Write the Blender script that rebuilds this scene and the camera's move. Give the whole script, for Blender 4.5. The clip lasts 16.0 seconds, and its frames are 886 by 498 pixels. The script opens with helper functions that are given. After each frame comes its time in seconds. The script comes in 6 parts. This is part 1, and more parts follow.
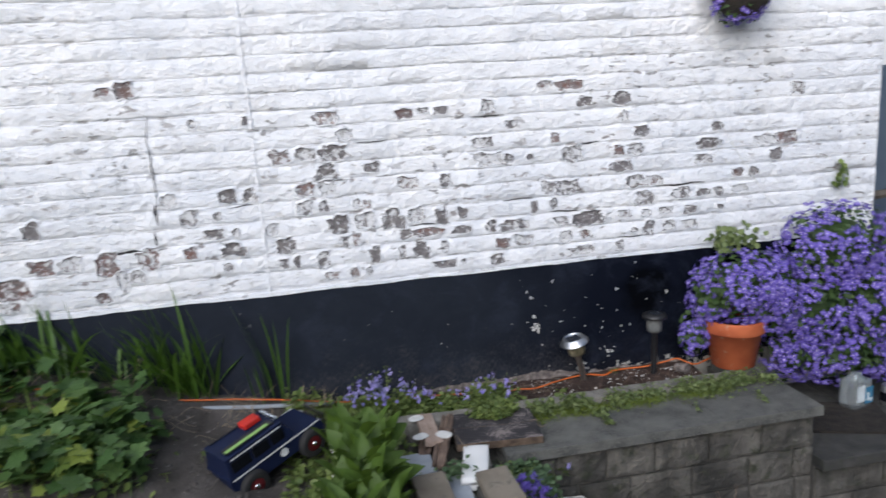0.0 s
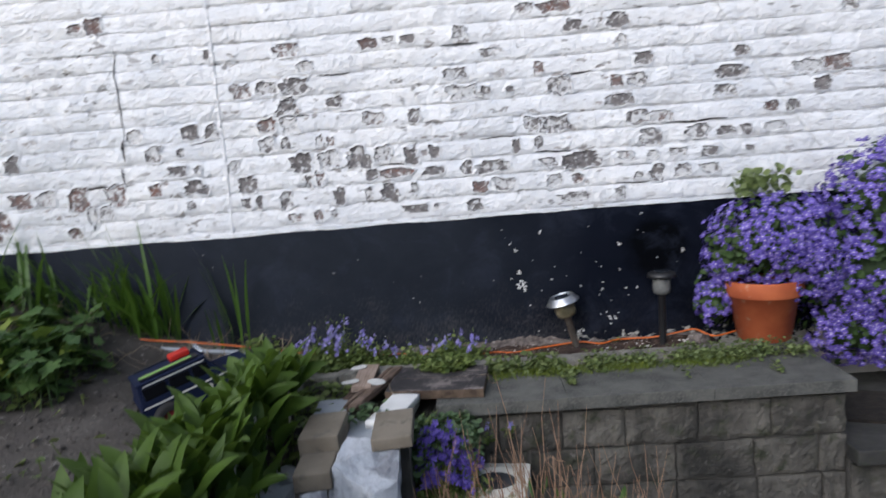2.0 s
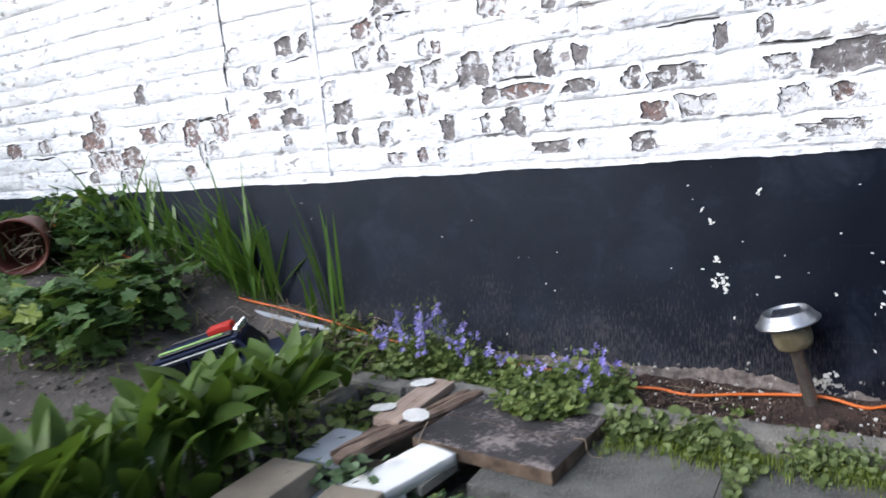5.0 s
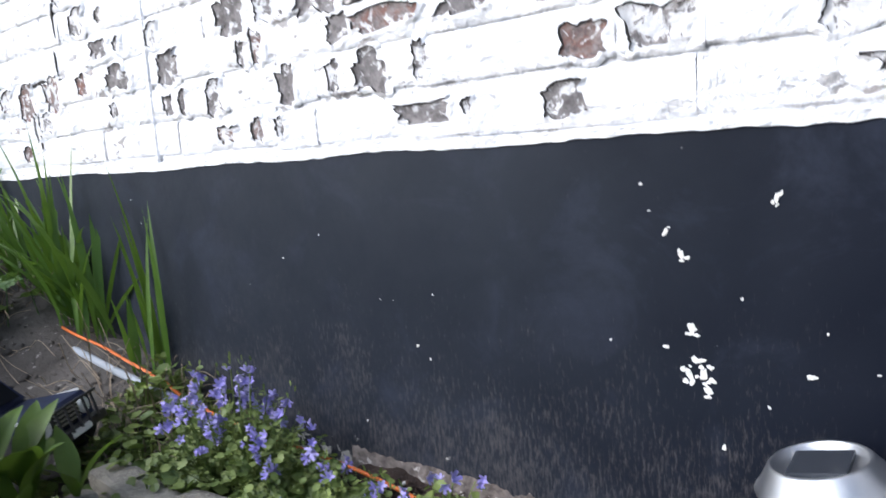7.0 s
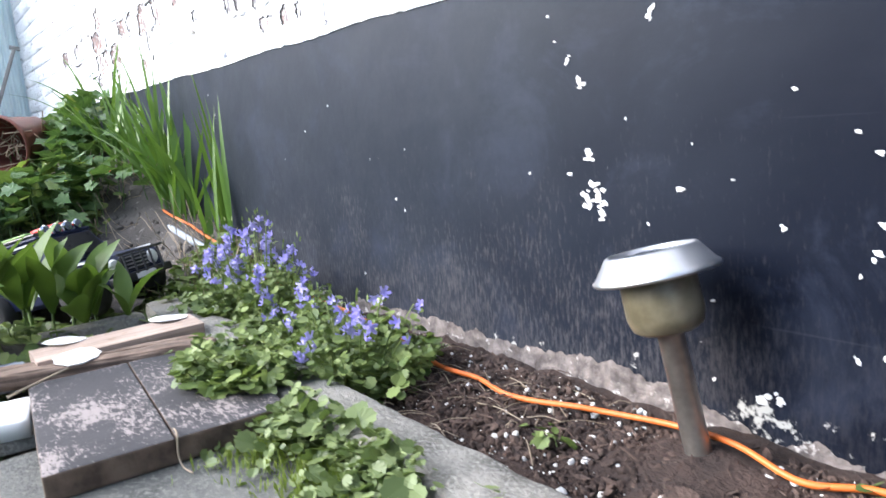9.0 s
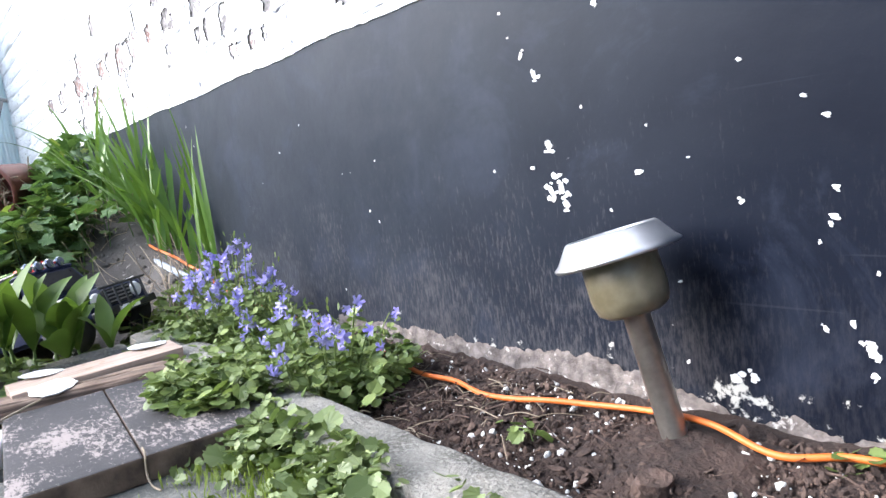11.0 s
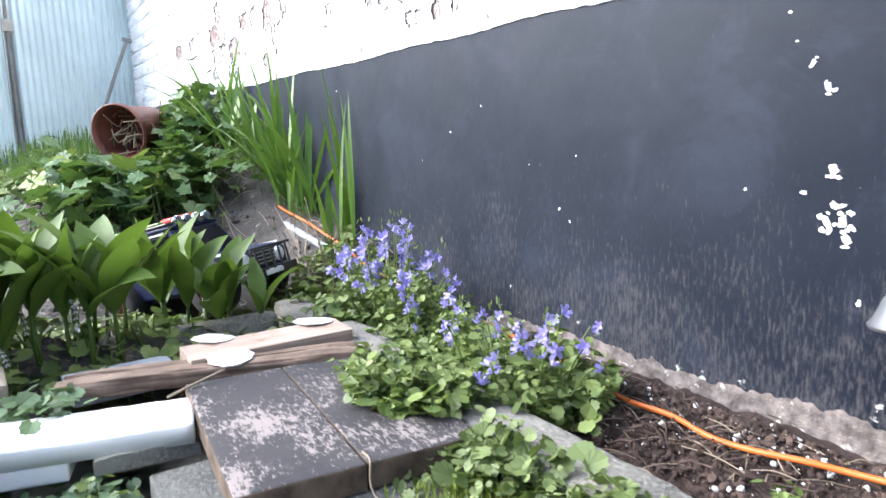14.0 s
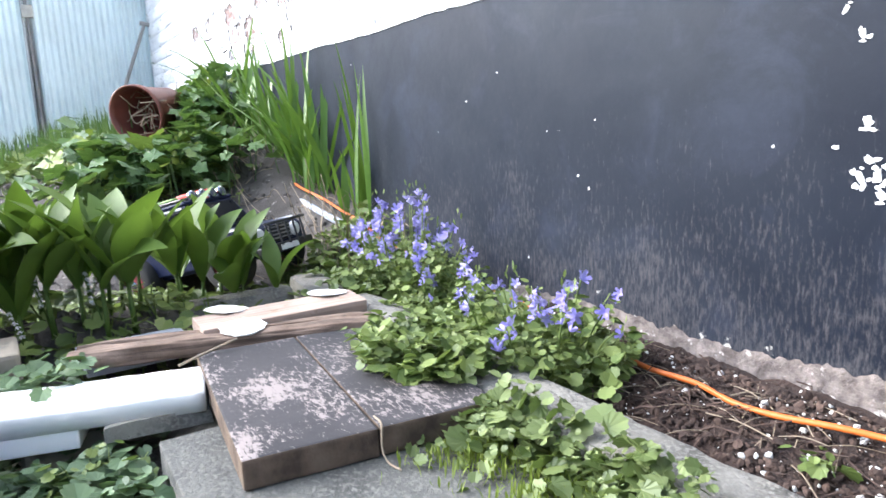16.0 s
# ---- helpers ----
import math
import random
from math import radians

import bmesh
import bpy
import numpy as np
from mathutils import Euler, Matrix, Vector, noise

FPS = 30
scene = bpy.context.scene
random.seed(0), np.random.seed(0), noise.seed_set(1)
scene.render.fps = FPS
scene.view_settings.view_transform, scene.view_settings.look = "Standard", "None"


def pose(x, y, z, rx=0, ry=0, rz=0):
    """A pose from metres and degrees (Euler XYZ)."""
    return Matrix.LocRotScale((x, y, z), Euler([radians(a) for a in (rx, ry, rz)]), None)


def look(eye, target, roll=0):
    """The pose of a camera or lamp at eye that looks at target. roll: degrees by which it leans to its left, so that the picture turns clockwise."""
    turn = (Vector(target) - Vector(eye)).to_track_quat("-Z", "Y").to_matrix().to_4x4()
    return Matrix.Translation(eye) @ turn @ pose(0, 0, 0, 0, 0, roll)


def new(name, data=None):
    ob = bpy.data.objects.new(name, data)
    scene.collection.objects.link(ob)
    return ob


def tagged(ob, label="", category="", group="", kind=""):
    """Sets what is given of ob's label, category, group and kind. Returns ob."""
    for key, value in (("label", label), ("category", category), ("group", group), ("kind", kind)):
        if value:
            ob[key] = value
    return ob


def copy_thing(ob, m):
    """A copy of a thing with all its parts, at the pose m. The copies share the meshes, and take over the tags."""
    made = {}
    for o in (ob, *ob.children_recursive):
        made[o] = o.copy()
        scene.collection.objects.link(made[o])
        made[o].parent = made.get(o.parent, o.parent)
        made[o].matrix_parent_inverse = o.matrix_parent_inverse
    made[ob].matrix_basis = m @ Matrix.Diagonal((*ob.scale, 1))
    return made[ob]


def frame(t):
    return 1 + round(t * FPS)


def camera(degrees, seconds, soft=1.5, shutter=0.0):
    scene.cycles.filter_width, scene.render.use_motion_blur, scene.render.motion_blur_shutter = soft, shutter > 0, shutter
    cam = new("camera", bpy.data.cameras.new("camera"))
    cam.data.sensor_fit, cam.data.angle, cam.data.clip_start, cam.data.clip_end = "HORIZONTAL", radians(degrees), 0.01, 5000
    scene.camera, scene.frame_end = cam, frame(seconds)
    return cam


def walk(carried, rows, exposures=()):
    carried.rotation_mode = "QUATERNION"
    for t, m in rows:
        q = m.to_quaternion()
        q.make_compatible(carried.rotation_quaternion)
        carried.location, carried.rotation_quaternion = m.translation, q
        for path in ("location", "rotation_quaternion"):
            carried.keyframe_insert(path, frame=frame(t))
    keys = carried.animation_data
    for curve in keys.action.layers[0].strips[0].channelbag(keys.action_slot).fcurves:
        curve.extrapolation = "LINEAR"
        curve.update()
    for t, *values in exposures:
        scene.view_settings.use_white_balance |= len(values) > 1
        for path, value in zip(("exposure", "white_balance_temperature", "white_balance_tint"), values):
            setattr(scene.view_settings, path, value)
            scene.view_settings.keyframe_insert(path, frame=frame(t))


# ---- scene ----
cam = camera(65.7, 16.0, 1.5, 0.4)
PATH = [
    (0, (-0.922, -2.948, 1.252), (-0.585, -1.02, 0.843), -3.8),
    (0.4, (-0.789, -2.915, 1.224), (-0.33, -1.008, 0.837), -3.4),
    (0.5, (-0.771, -2.922, 1.223), (-0.308, -1.016, 0.83), -2.6),
    (1, (-0.618, -2.973, 1.072), (-0.508, -1.011, 0.702), -2.5),
    (1.5, (-0.434, -2.89, 0.896), (-0.253, -0.916, 0.631), -2.0),
    (2, (-0.168, -2.802, 0.76), (-0.265, -0.822, 0.494), -4.7),
    (2.4, (0.009, -2.758, 0.624), (-0.326, -0.828, 0.221), -1.2),
    (2.5, (0.068, -2.717, 0.617), (-0.336, -0.792, 0.255), -2.1),
    (3, (0.24, -2.526, 0.644), (-0.496, -0.683, 0.395), -4.3),
    (3.2, (0.282, -2.464, 0.653), (-0.52, -0.654, 0.367), -4.9),
    (5.3, (0.319, -1.501, 0.618), (-0.738, 0.162, 0.277), -5.5),
    (5.5, (0.332, -1.358, 0.596), (-0.654, 0.365, 0.359), -4.6),
    (6, (0.339, -1.141, 0.569), (-0.657, 0.568, 0.271), -4.9),
    (6.5, (0.324, -0.981, 0.559), (-0.89, 0.582, 0.267), -3.1),
    (7, (0.274, -0.823, 0.501), (-0.959, 0.725, 0.216), -3.9),
    (7.5, (0.332, -0.777, 0.391), (-0.969, 0.72, 0.135), -0.4),
    (8, (0.494, -0.771, 0.339), (-1.04, 0.472, 0.027), -0.5),
    (8.5, (0.548, -0.749, 0.345), (-1.009, 0.469, 0.037), -3.9),
    (9, (0.579, -0.699, 0.32), (-0.975, 0.505, -0.046), -4.2),
    (9.2, (0.589, -0.682, 0.306), (-0.974, 0.512, -0.053), -5.3),
    (11.3, (0.605, -0.657, 0.272), (-0.96, 0.555, -0.013), -8.0),
    (11.5, (0.605, -0.648, 0.266), (-0.961, 0.564, -0.018), -8.0),
    (12, (0.61, -0.646, 0.269), (-0.929, 0.597, -0.026), -7.4),
    (12.5, (0.618, -0.65, 0.271), (-0.915, 0.609, 0.016), -7.5),
    (13, (0.568, -0.69, 0.285), (-1.05, 0.446, -0.015), -2.8),
    (13.5, (0.505, -0.747, 0.304), (-1.181, 0.269, -0.045), -1.2),
    (14, (0.407, -0.783, 0.319), (-1.252, 0.282, -0.016), -1.6),
    (14.5, (0.38, -0.773, 0.324), (-1.3, 0.272, 0.037), -3.1),
    (15, (0.396, -0.754, 0.307), (-1.306, 0.249, -0.007), -3.5),
    (15.5, (0.4, -0.76, 0.296), (-1.325, 0.191, -0.051), -3.1),
    (16, (0.394, -0.766, 0.288), (-1.292, 0.243, -0.086), -2.4),
]
# the picture brightens as the camera nears the dark plinth
EXPOSURES = [(0, 0.15), (1.5, 0.05), (2.5, 0.22), (3.2, 0.4), (5.5, 0.95), (7.0, 1.1), (8.5, 2.1), (12.5, 2.3), (16, 2.4)]
walk(cam, [(t, look(eye, target, roll)) for t, eye, target, roll in PATH], EXPOSURES)

# ---- world and light ----
world = bpy.data.worlds.new("overcast_sky")
scene.world = world
world.use_nodes = True
wn = world.node_tree
sky = wn.nodes.new("ShaderNodeTexSky")
sky.sky_type = "NISHITA"
sky.sun_disc = False
sky.sun_elevation = radians(26)
sky.sun_rotation = radians(215)
sky.air_density, sky.dust_density, sky.ozone_density = 1.0, 2.5, 1.5
wn.nodes["Background"].inputs[1].default_value = 0.10
wn.links.new(sky.outputs[0], wn.nodes["Background"].inputs[0])
sun_data = bpy.data.lights.new("sun", "SUN")
sun_data.energy, sun_data.angle, sun_data.color = 3.1, radians(62), (0.83, 0.885, 1.0)
sun = new("sun", sun_data)
sun.matrix_world = look((-2.6, -4.4, 3.0), (0, 0, 0))


# ---- materials ----
def shader(name):
    m = bpy.data.materials.new(name)
    m.use_nodes = True
    nt = m.node_tree
    return m, nt, nt.nodes["Principled BSDF"]


def node(nt, kind, **props):
    n = nt.nodes.new(kind)
    for k, v in props.items():
        n.inputs[k].default_value = v
    return n


def coords(nt, space="Object"):
    return nt.nodes.new("ShaderNodeTexCoord").outputs[space]


def noise_tex(nt, vec, scale, detail=4.0, rough=0.55, distortion=0.0):
    n = node(nt, "ShaderNodeTexNoise", Scale=scale, Detail=detail, Roughness=rough, Distortion=distortion)
    nt.links.new(vec, n.inputs["Vector"])
    return n.outputs["Fac"]


def ramp(nt, fac, stops):
    r = nt.nodes.new("ShaderNodeValToRGB")
    nt.links.new(fac, r.inputs[0])
    els = r.color_ramp.elements
    while len(els) < len(stops):
        els.new(0.5)
    for e, (p, c) in zip(els, stops):
        e.position = p
        e.color = (*c, 1) if len(c) == 3 else c
    return r.outputs[0]


def grey(v):
    return (v, v, v)


def step_mask(nt, fac, lo, hi):
    return ramp(nt, fac, [(lo, grey(0)), (hi, grey(1))])


def mixc(nt, fac, a, b, mode="MIX"):
    n = nt.nodes.new("ShaderNodeMix")
    n.data_type, n.blend_type = "RGBA", mode
    for sock, v in ((n.inputs[0], fac), (n.inputs[6], a), (n.inputs[7], b)):
        if hasattr(v, "links"):
            nt.links.new(v, sock)
        elif isinstance(v, (int, float)):
            sock.default_value = v
        else:
            sock.default_value = (*v, 1)
    return n.outputs[2]


def math_node(nt, op, a, b=0.0):
    n = nt.nodes.new("ShaderNodeMath")
    n.operation = op
    for sock, v in zip(n.inputs, (a, b)):
        if hasattr(v, "links"):
            nt.links.new(v, sock)
        else:
            sock.default_value = v
    return n.outputs[0]


def bump(nt, bsdf, height, strength=0.4, distance=0.01):
    b = node(nt, "ShaderNodeBump", Strength=strength, Distance=distance)
    nt.links.new(height, b.inputs["Height"])
    nt.links.new(b.outputs[0], bsdf.inputs["Normal"])


def position(nt):
    return nt.nodes.new("ShaderNodeNewGeometry").outputs["Position"]


def surface(name, c1, c2, scale, rough=0.8, bump_s=0.4, bump_d=0.006, spots=None, metal=0.0, fine=8.0, rand=0.0, world_space=True):
    """A rough mineral or wooden surface: two tones at one scale, fine grain at another, spots of a third colour."""
    m, nt, b = shader(name)
    p = position(nt) if world_space else coords(nt)
    big, small = noise_tex(nt, p, scale, 5), noise_tex(nt, p, scale * fine, 6, 0.65)
    col = mixc(nt, step_mask(nt, big, 0.35, 0.65), c1, c2)
    col = mixc(nt, math_node(nt, "MULTIPLY", small, 0.55), col, mixc(nt, 0.0, grey(0.5), grey(0.5)), "OVERLAY")
    if spots:
        sc, lo, hi, colour = spots
        col = mixc(nt, step_mask(nt, noise_tex(nt, p, sc, 4, 0.6, 0.3), lo, hi), col, colour)
    if rand:
        info = nt.nodes.new("ShaderNodeObjectInfo").outputs["Random"]
        v = nt.nodes.new("ShaderNodeHueSaturation")
        nt.links.new(math_node(nt, "ADD", math_node(nt, "MULTIPLY", info, rand), 1 - rand / 2), v.inputs["Value"])
        nt.links.new(col, v.inputs["Color"])
        col = v.outputs[0]
    nt.links.new(col, b.inputs["Base Color"])
    b.inputs["Roughness"].default_value = rough
    b.inputs["Metallic"].default_value = metal
    bump(nt, b, math_node(nt, "ADD", big, math_node(nt, "MULTIPLY", small, 0.6)), bump_s, bump_d)
    return m


def plain(name, colour, rough=0.5, metal=0.0, scale=30.0, vary=0.25, bump_s=0.1):
    """Paint, plastic or metal with slight mottling."""
    m, nt, b = shader(name)
    p = position(nt)
    f = noise_tex(nt, p, scale, 5, 0.6)
    dark = tuple(c * (1 - vary) for c in colour)
    nt.links.new(mixc(nt, step_mask(nt, f, 0.3, 0.7), dark, colour), b.inputs["Base Color"])
    rr = math_node(nt, "ADD", math_node(nt, "MULTIPLY", f, 0.2), max(rough - 0.1, 0.02))
    nt.links.new(rr, b.inputs["Roughness"])
    b.inputs["Metallic"].default_value = metal
    if bump_s:
        bump(nt, b, f, bump_s, 0.002)
    return m


def foliage(name, c1, c2, rough=0.45, thin=0.3, tip=None):
    """Leaves: hue by leaf, veins and blotches, some light passing through."""
    m, nt, b = shader(name)
    geo = nt.nodes.new("ShaderNodeNewGeometry")
    f = noise_tex(nt, geo.outputs["Position"], 35, 4)
    col = mixc(nt, geo.outputs["Random Per Island"], c1, c2)
    col = mixc(nt, math_node(nt, "MULTIPLY", f, 0.5), col, tuple(0.45 * v for v in c1))
    if tip:
        col = mixc(nt, step_mask(nt, geo.outputs["Random Per Island"], 0.9, 0.93), col, tip)
    nt.links.new(col, b.inputs["Base Color"])
    b.inputs["Roughness"].default_value = rough
    tr = nt.nodes.new("ShaderNodeBsdfTranslucent")
    nt.links.new(mixc(nt, 0.5, col, (0.10, 0.16, 0.02)), tr.inputs[0])
    mx = nt.nodes.new("ShaderNodeMixShader")
    mx.inputs[0].default_value = thin
    nt.links.new(b.outputs[0], mx.inputs[1])
    nt.links.new(tr.outputs[0], mx.inputs[2])
    nt.links.new(mx.outputs[0], nt.nodes["Material Output"].inputs[0])
    bump(nt, b, f, 0.25, 0.004)
    return m


def painted_brick(name):
    """White limewash over old brick, with dark broken lines along the beds: joint dirt and painted course shade."""
    m, nt, b = shader(name)
    p = position(nt)
    sep = nt.nodes.new("ShaderNodeSeparateXYZ")
    nt.links.new(p, sep.inputs[0])
    grain = noise_tex(nt, p, 90, 6, 0.7)
    lumps = noise_tex(nt, p, 20, 5, 0.6, 0.4)
    broad = noise_tex(nt, p, 1.7, 4)
    long = nt.nodes.new("ShaderNodeMapping")
    long.inputs["Scale"].default_value = (15, 15, 27)
    nt.links.new(p, long.inputs[0])
    flake = noise_tex(nt, long.outputs[0], 1.0, 8, 0.74, 0.35)
    white = mixc(nt, step_mask(nt, broad, 0.3, 0.7), (0.69, 0.71, 0.75), (0.83, 0.83, 0.84))
    blot = noise_tex(nt, p, 5.5, 6, 0.65, 0.5)
    white = mixc(nt, math_node(nt, "MULTIPLY", step_mask(nt, blot, 0.45, 0.70), 0.40), white, (0.52, 0.55, 0.60))
    dirt = step_mask(nt, noise_tex(nt, p, 26, 6, 0.75), 0.54, 0.72)
    white = mixc(nt, math_node(nt, "MULTIPLY", dirt, 0.42), white, (0.40, 0.39, 0.385))
    # Bed lines: the shade under each course, put into the colour with joint dirt.
    level = math_node(nt, "FRACT", math_node(nt, "DIVIDE", math_node(nt, "ADD", sep.outputs[2], math_node(nt, "ADD", math_node(nt, "MULTIPLY", lumps, 0.018), -0.5205 - 0.009)), 0.075))
    near = math_node(nt, "LESS_THAN", math_node(nt, "ABSOLUTE", math_node(nt, "SUBTRACT", level, 0.5)), 0.5)
    line = math_node(nt, "LESS_THAN", level, 0.065)
    crack = math_node(nt, "MULTIPLY", math_node(nt, "MULTIPLY", line, near), step_mask(nt, noise_tex(nt, p, 10, 6, 0.7), 0.49, 0.58))
    white = mixc(nt, math_node(nt, "MULTIPLY", crack, 0.50), white, (0.20, 0.18, 0.17))
    brick = mixc(nt, step_mask(nt, noise_tex(nt, p, 2.7, 3), 0.45, 0.65), (0.155, 0.143, 0.138), (0.21, 0.125, 0.10))
    brick = mixc(nt, step_mask(nt, grain, 0.42, 0.62), brick, (0.24, 0.225, 0.215))
    brick = mixc(nt, step_mask(nt, noise_tex(nt, p, 40, 5), 0.55, 0.62), brick, (0.34, 0.32, 0.31))
    wide = nt.nodes.new("ShaderNodeMapping")
    wide.inputs["Scale"].default_value = (15, 15, 34)
    nt.links.new(p, wide.inputs[0])
    bits = noise_tex(nt, wide.outputs[0], 1.0, 5, 0.65, 0.3)
    band = step_mask(nt, math_node(nt, "SUBTRACT", noise_tex(nt, p, 1.9, 3), math_node(nt, "MULTIPLY", math_node(nt, "ABSOLUTE", math_node(nt, "SUBTRACT", sep.outputs[2], 0.85)), 0.25)), 0.36, 0.50)
    gone = math_node(nt, "MULTIPLY", math_node(nt, "MULTIPLY", step_mask(nt, bits, 0.592, 0.612), 0.8), band)
    nt.links.new(mixc(nt, gone, white, brick), b.inputs["Base Color"])
    b.inputs["Roughness"].default_value = 0.85
    h = math_node(nt, "ADD", math_node(nt, "ADD", math_node(nt, "MULTIPLY", lumps, 1.6), math_node(nt, "MULTIPLY", noise_tex(nt, long.outputs[0], 0.55, 4, 0.6), 1.6)), math_node(nt, "MULTIPLY", grain, 0.25))
    bump(nt, b, math_node(nt, "SUBTRACT", h, math_node(nt, "MULTIPLY", gone, 0.6)), 0.65, 0.020)
    return m


def plinth_paint():
    m, nt, b = shader("black_masonry_paint")
    p = position(nt)
    sep = nt.nodes.new("ShaderNodeSeparateXYZ")
    nt.links.new(p, sep.inputs[0])
    cloud, fine = noise_tex(nt, p, 3.0, 5), noise_tex(nt, p, 70, 6, 0.7)
    stretch = nt.nodes.new("ShaderNodeMapping")
    stretch.inputs["Scale"].default_value = (190, 1, 48)
    nt.links.new(p, stretch.inputs[0])
    drips = noise_tex(nt, stretch.outputs[0], 1.0, 7, 0.72)
    col = mixc(nt, step_mask(nt, cloud, 0.3, 0.75), (0.0030, 0.0041, 0.0086), (0.0055, 0.0073, 0.0140))
    # Paler west half: sky glare on the paint, mixed into its base colour.
    edge = math_node(nt, "ADD", math_node(nt, "MULTIPLY", sep.outputs[0], -1.0), math_node(nt, "MULTIPLY", math_node(nt, "SUBTRACT", noise_tex(nt, p, 2.6, 4), 0.5), 0.7))
    old = step_mask(nt, math_node(nt, "ADD", edge, 0.5), 0.20, 0.75)
    # Round patch by the black lamp's head: darker and less glossy than the rest.
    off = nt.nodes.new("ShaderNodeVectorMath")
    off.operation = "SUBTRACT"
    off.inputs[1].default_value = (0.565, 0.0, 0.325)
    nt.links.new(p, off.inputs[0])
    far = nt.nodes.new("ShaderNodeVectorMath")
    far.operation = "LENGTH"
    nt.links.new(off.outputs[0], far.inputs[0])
    dark_patch = step_mask(nt, math_node(nt, "SUBTRACT", 0.30, math_node(nt, "ADD", far.outputs["Value"], math_node(nt, "MULTIPLY", noise_tex(nt, p, 12, 4), 0.10))), 0.10, 0.16)
    col = mixc(nt, dark_patch, col, (0.0016, 0.0019, 0.0030))
    sky_glare = math_node(nt, "MULTIPLY", old, math_node(nt, "ADD", 0.55, math_node(nt, "MULTIPLY", noise_tex(nt, p, 6.0, 6, 0.65, 0.4), 0.75)))
    col = mixc(nt, math_node(nt, "MULTIPLY", sky_glare, 0.80), col, (0.0185, 0.0225, 0.0310))
    patchy = math_node(nt, "MULTIPLY", math_node(nt, "SUBTRACT", noise_tex(nt, p, 9.0, 5, 0.65), 0.5), 0.36)
    low = math_node(nt, "MULTIPLY", math_node(nt, "SUBTRACT", 0.20, sep.outputs[2]), 0.60)
    worn = step_mask(nt, math_node(nt, "ADD", math_node(nt, "ADD", drips, patchy), math_node(nt, "MAXIMUM", low, -0.09)), 0.56, 0.74)
    col = mixc(nt, math_node(nt, "MULTIPLY", worn, math_node(nt, "SUBTRACT", 0.42, math_node(nt, "MULTIPLY", step_mask(nt, sep.outputs[0], 0.05, 0.32), 0.32))), col, (0.115, 0.108, 0.110))
    # Bluish clouds, a little paler than the paint, spread at random.
    pale_cloud = noise_tex(nt, p, 5.5, 7, 0.68, 0.6)
    col = mixc(nt, math_node(nt, "MULTIPLY", step_mask(nt, math_node(nt, "ADD", pale_cloud, math_node(nt, "MULTIPLY", noise_tex(nt, p, 60, 4, 0.7), 0.12)), 0.58, 0.78), 0.5), col, (0.030, 0.036, 0.056))
    line_map = nt.nodes.new("ShaderNodeMapping")
    line_map.inputs["Scale"].default_value = (3, 1, 160)
    line_map.inputs["Rotation"].default_value = (0, radians(3), 0)
    nt.links.new(p, line_map.inputs[0])
    col = mixc(nt, math_node(nt, "MULTIPLY", step_mask(nt, noise_tex(nt, line_map.outputs[0], 1.0, 3, 0.5), 0.70, 0.76), 0.25), col, (0.045, 0.048, 0.058))
    crust = step_mask(nt, math_node(nt, "ADD", noise_tex(nt, p, 24, 6, 0.7), math_node(nt, "MULTIPLY", math_node(nt, "SUBTRACT", 0.0, sep.outputs[2]), 2.6)), 0.64, 0.68)
    col = mixc(nt, crust, col, (0.42, 0.41, 0.38))
    chips = step_mask(nt, noise_tex(nt, p, 75, 2, 0.4), 0.805, 0.82)
    col = mixc(nt, chips, col, (0.66, 0.66, 0.64))
    nt.links.new(col, b.inputs["Base Color"])
    smear = noise_tex(nt, p, 7.0, 6, 0.7, 0.3)
    nt.links.new(math_node(nt, "ADD", math_node(nt, "MULTIPLY", math_node(nt, "MULTIPLY", step_mask(nt, smear, 0.35, 0.7), old), 0.055), math_node(nt, "SUBTRACT", 0.095, math_node(nt, "MULTIPLY", dark_patch, 0.045))), b.inputs["Specular IOR Level"])
    b.inputs["Specular Tint"].default_value = (0.82, 0.90, 1.0, 1)
    nt.links.new(math_node(nt, "ADD", math_node(nt, "MULTIPLY", cloud, 0.2), 0.36), b.inputs["Roughness"])
    bump(nt, b, math_node(nt, "ADD", math_node(nt, "MULTIPLY", cloud, 2.0), math_node(nt, "MULTIPLY", fine, 0.12)), 0.25, 0.010)
    return m


def glass_mat(name, colour, rough=0.15, alpha_mix=0.55):
    m, nt, b = shader(name)
    b.inputs["Base Color"].default_value = (*colour, 1)
    b.inputs["Roughness"].default_value = rough
    b.inputs["Transmission Weight"].default_value = alpha_mix
    b.inputs["IOR"].default_value = 1.4
    return m


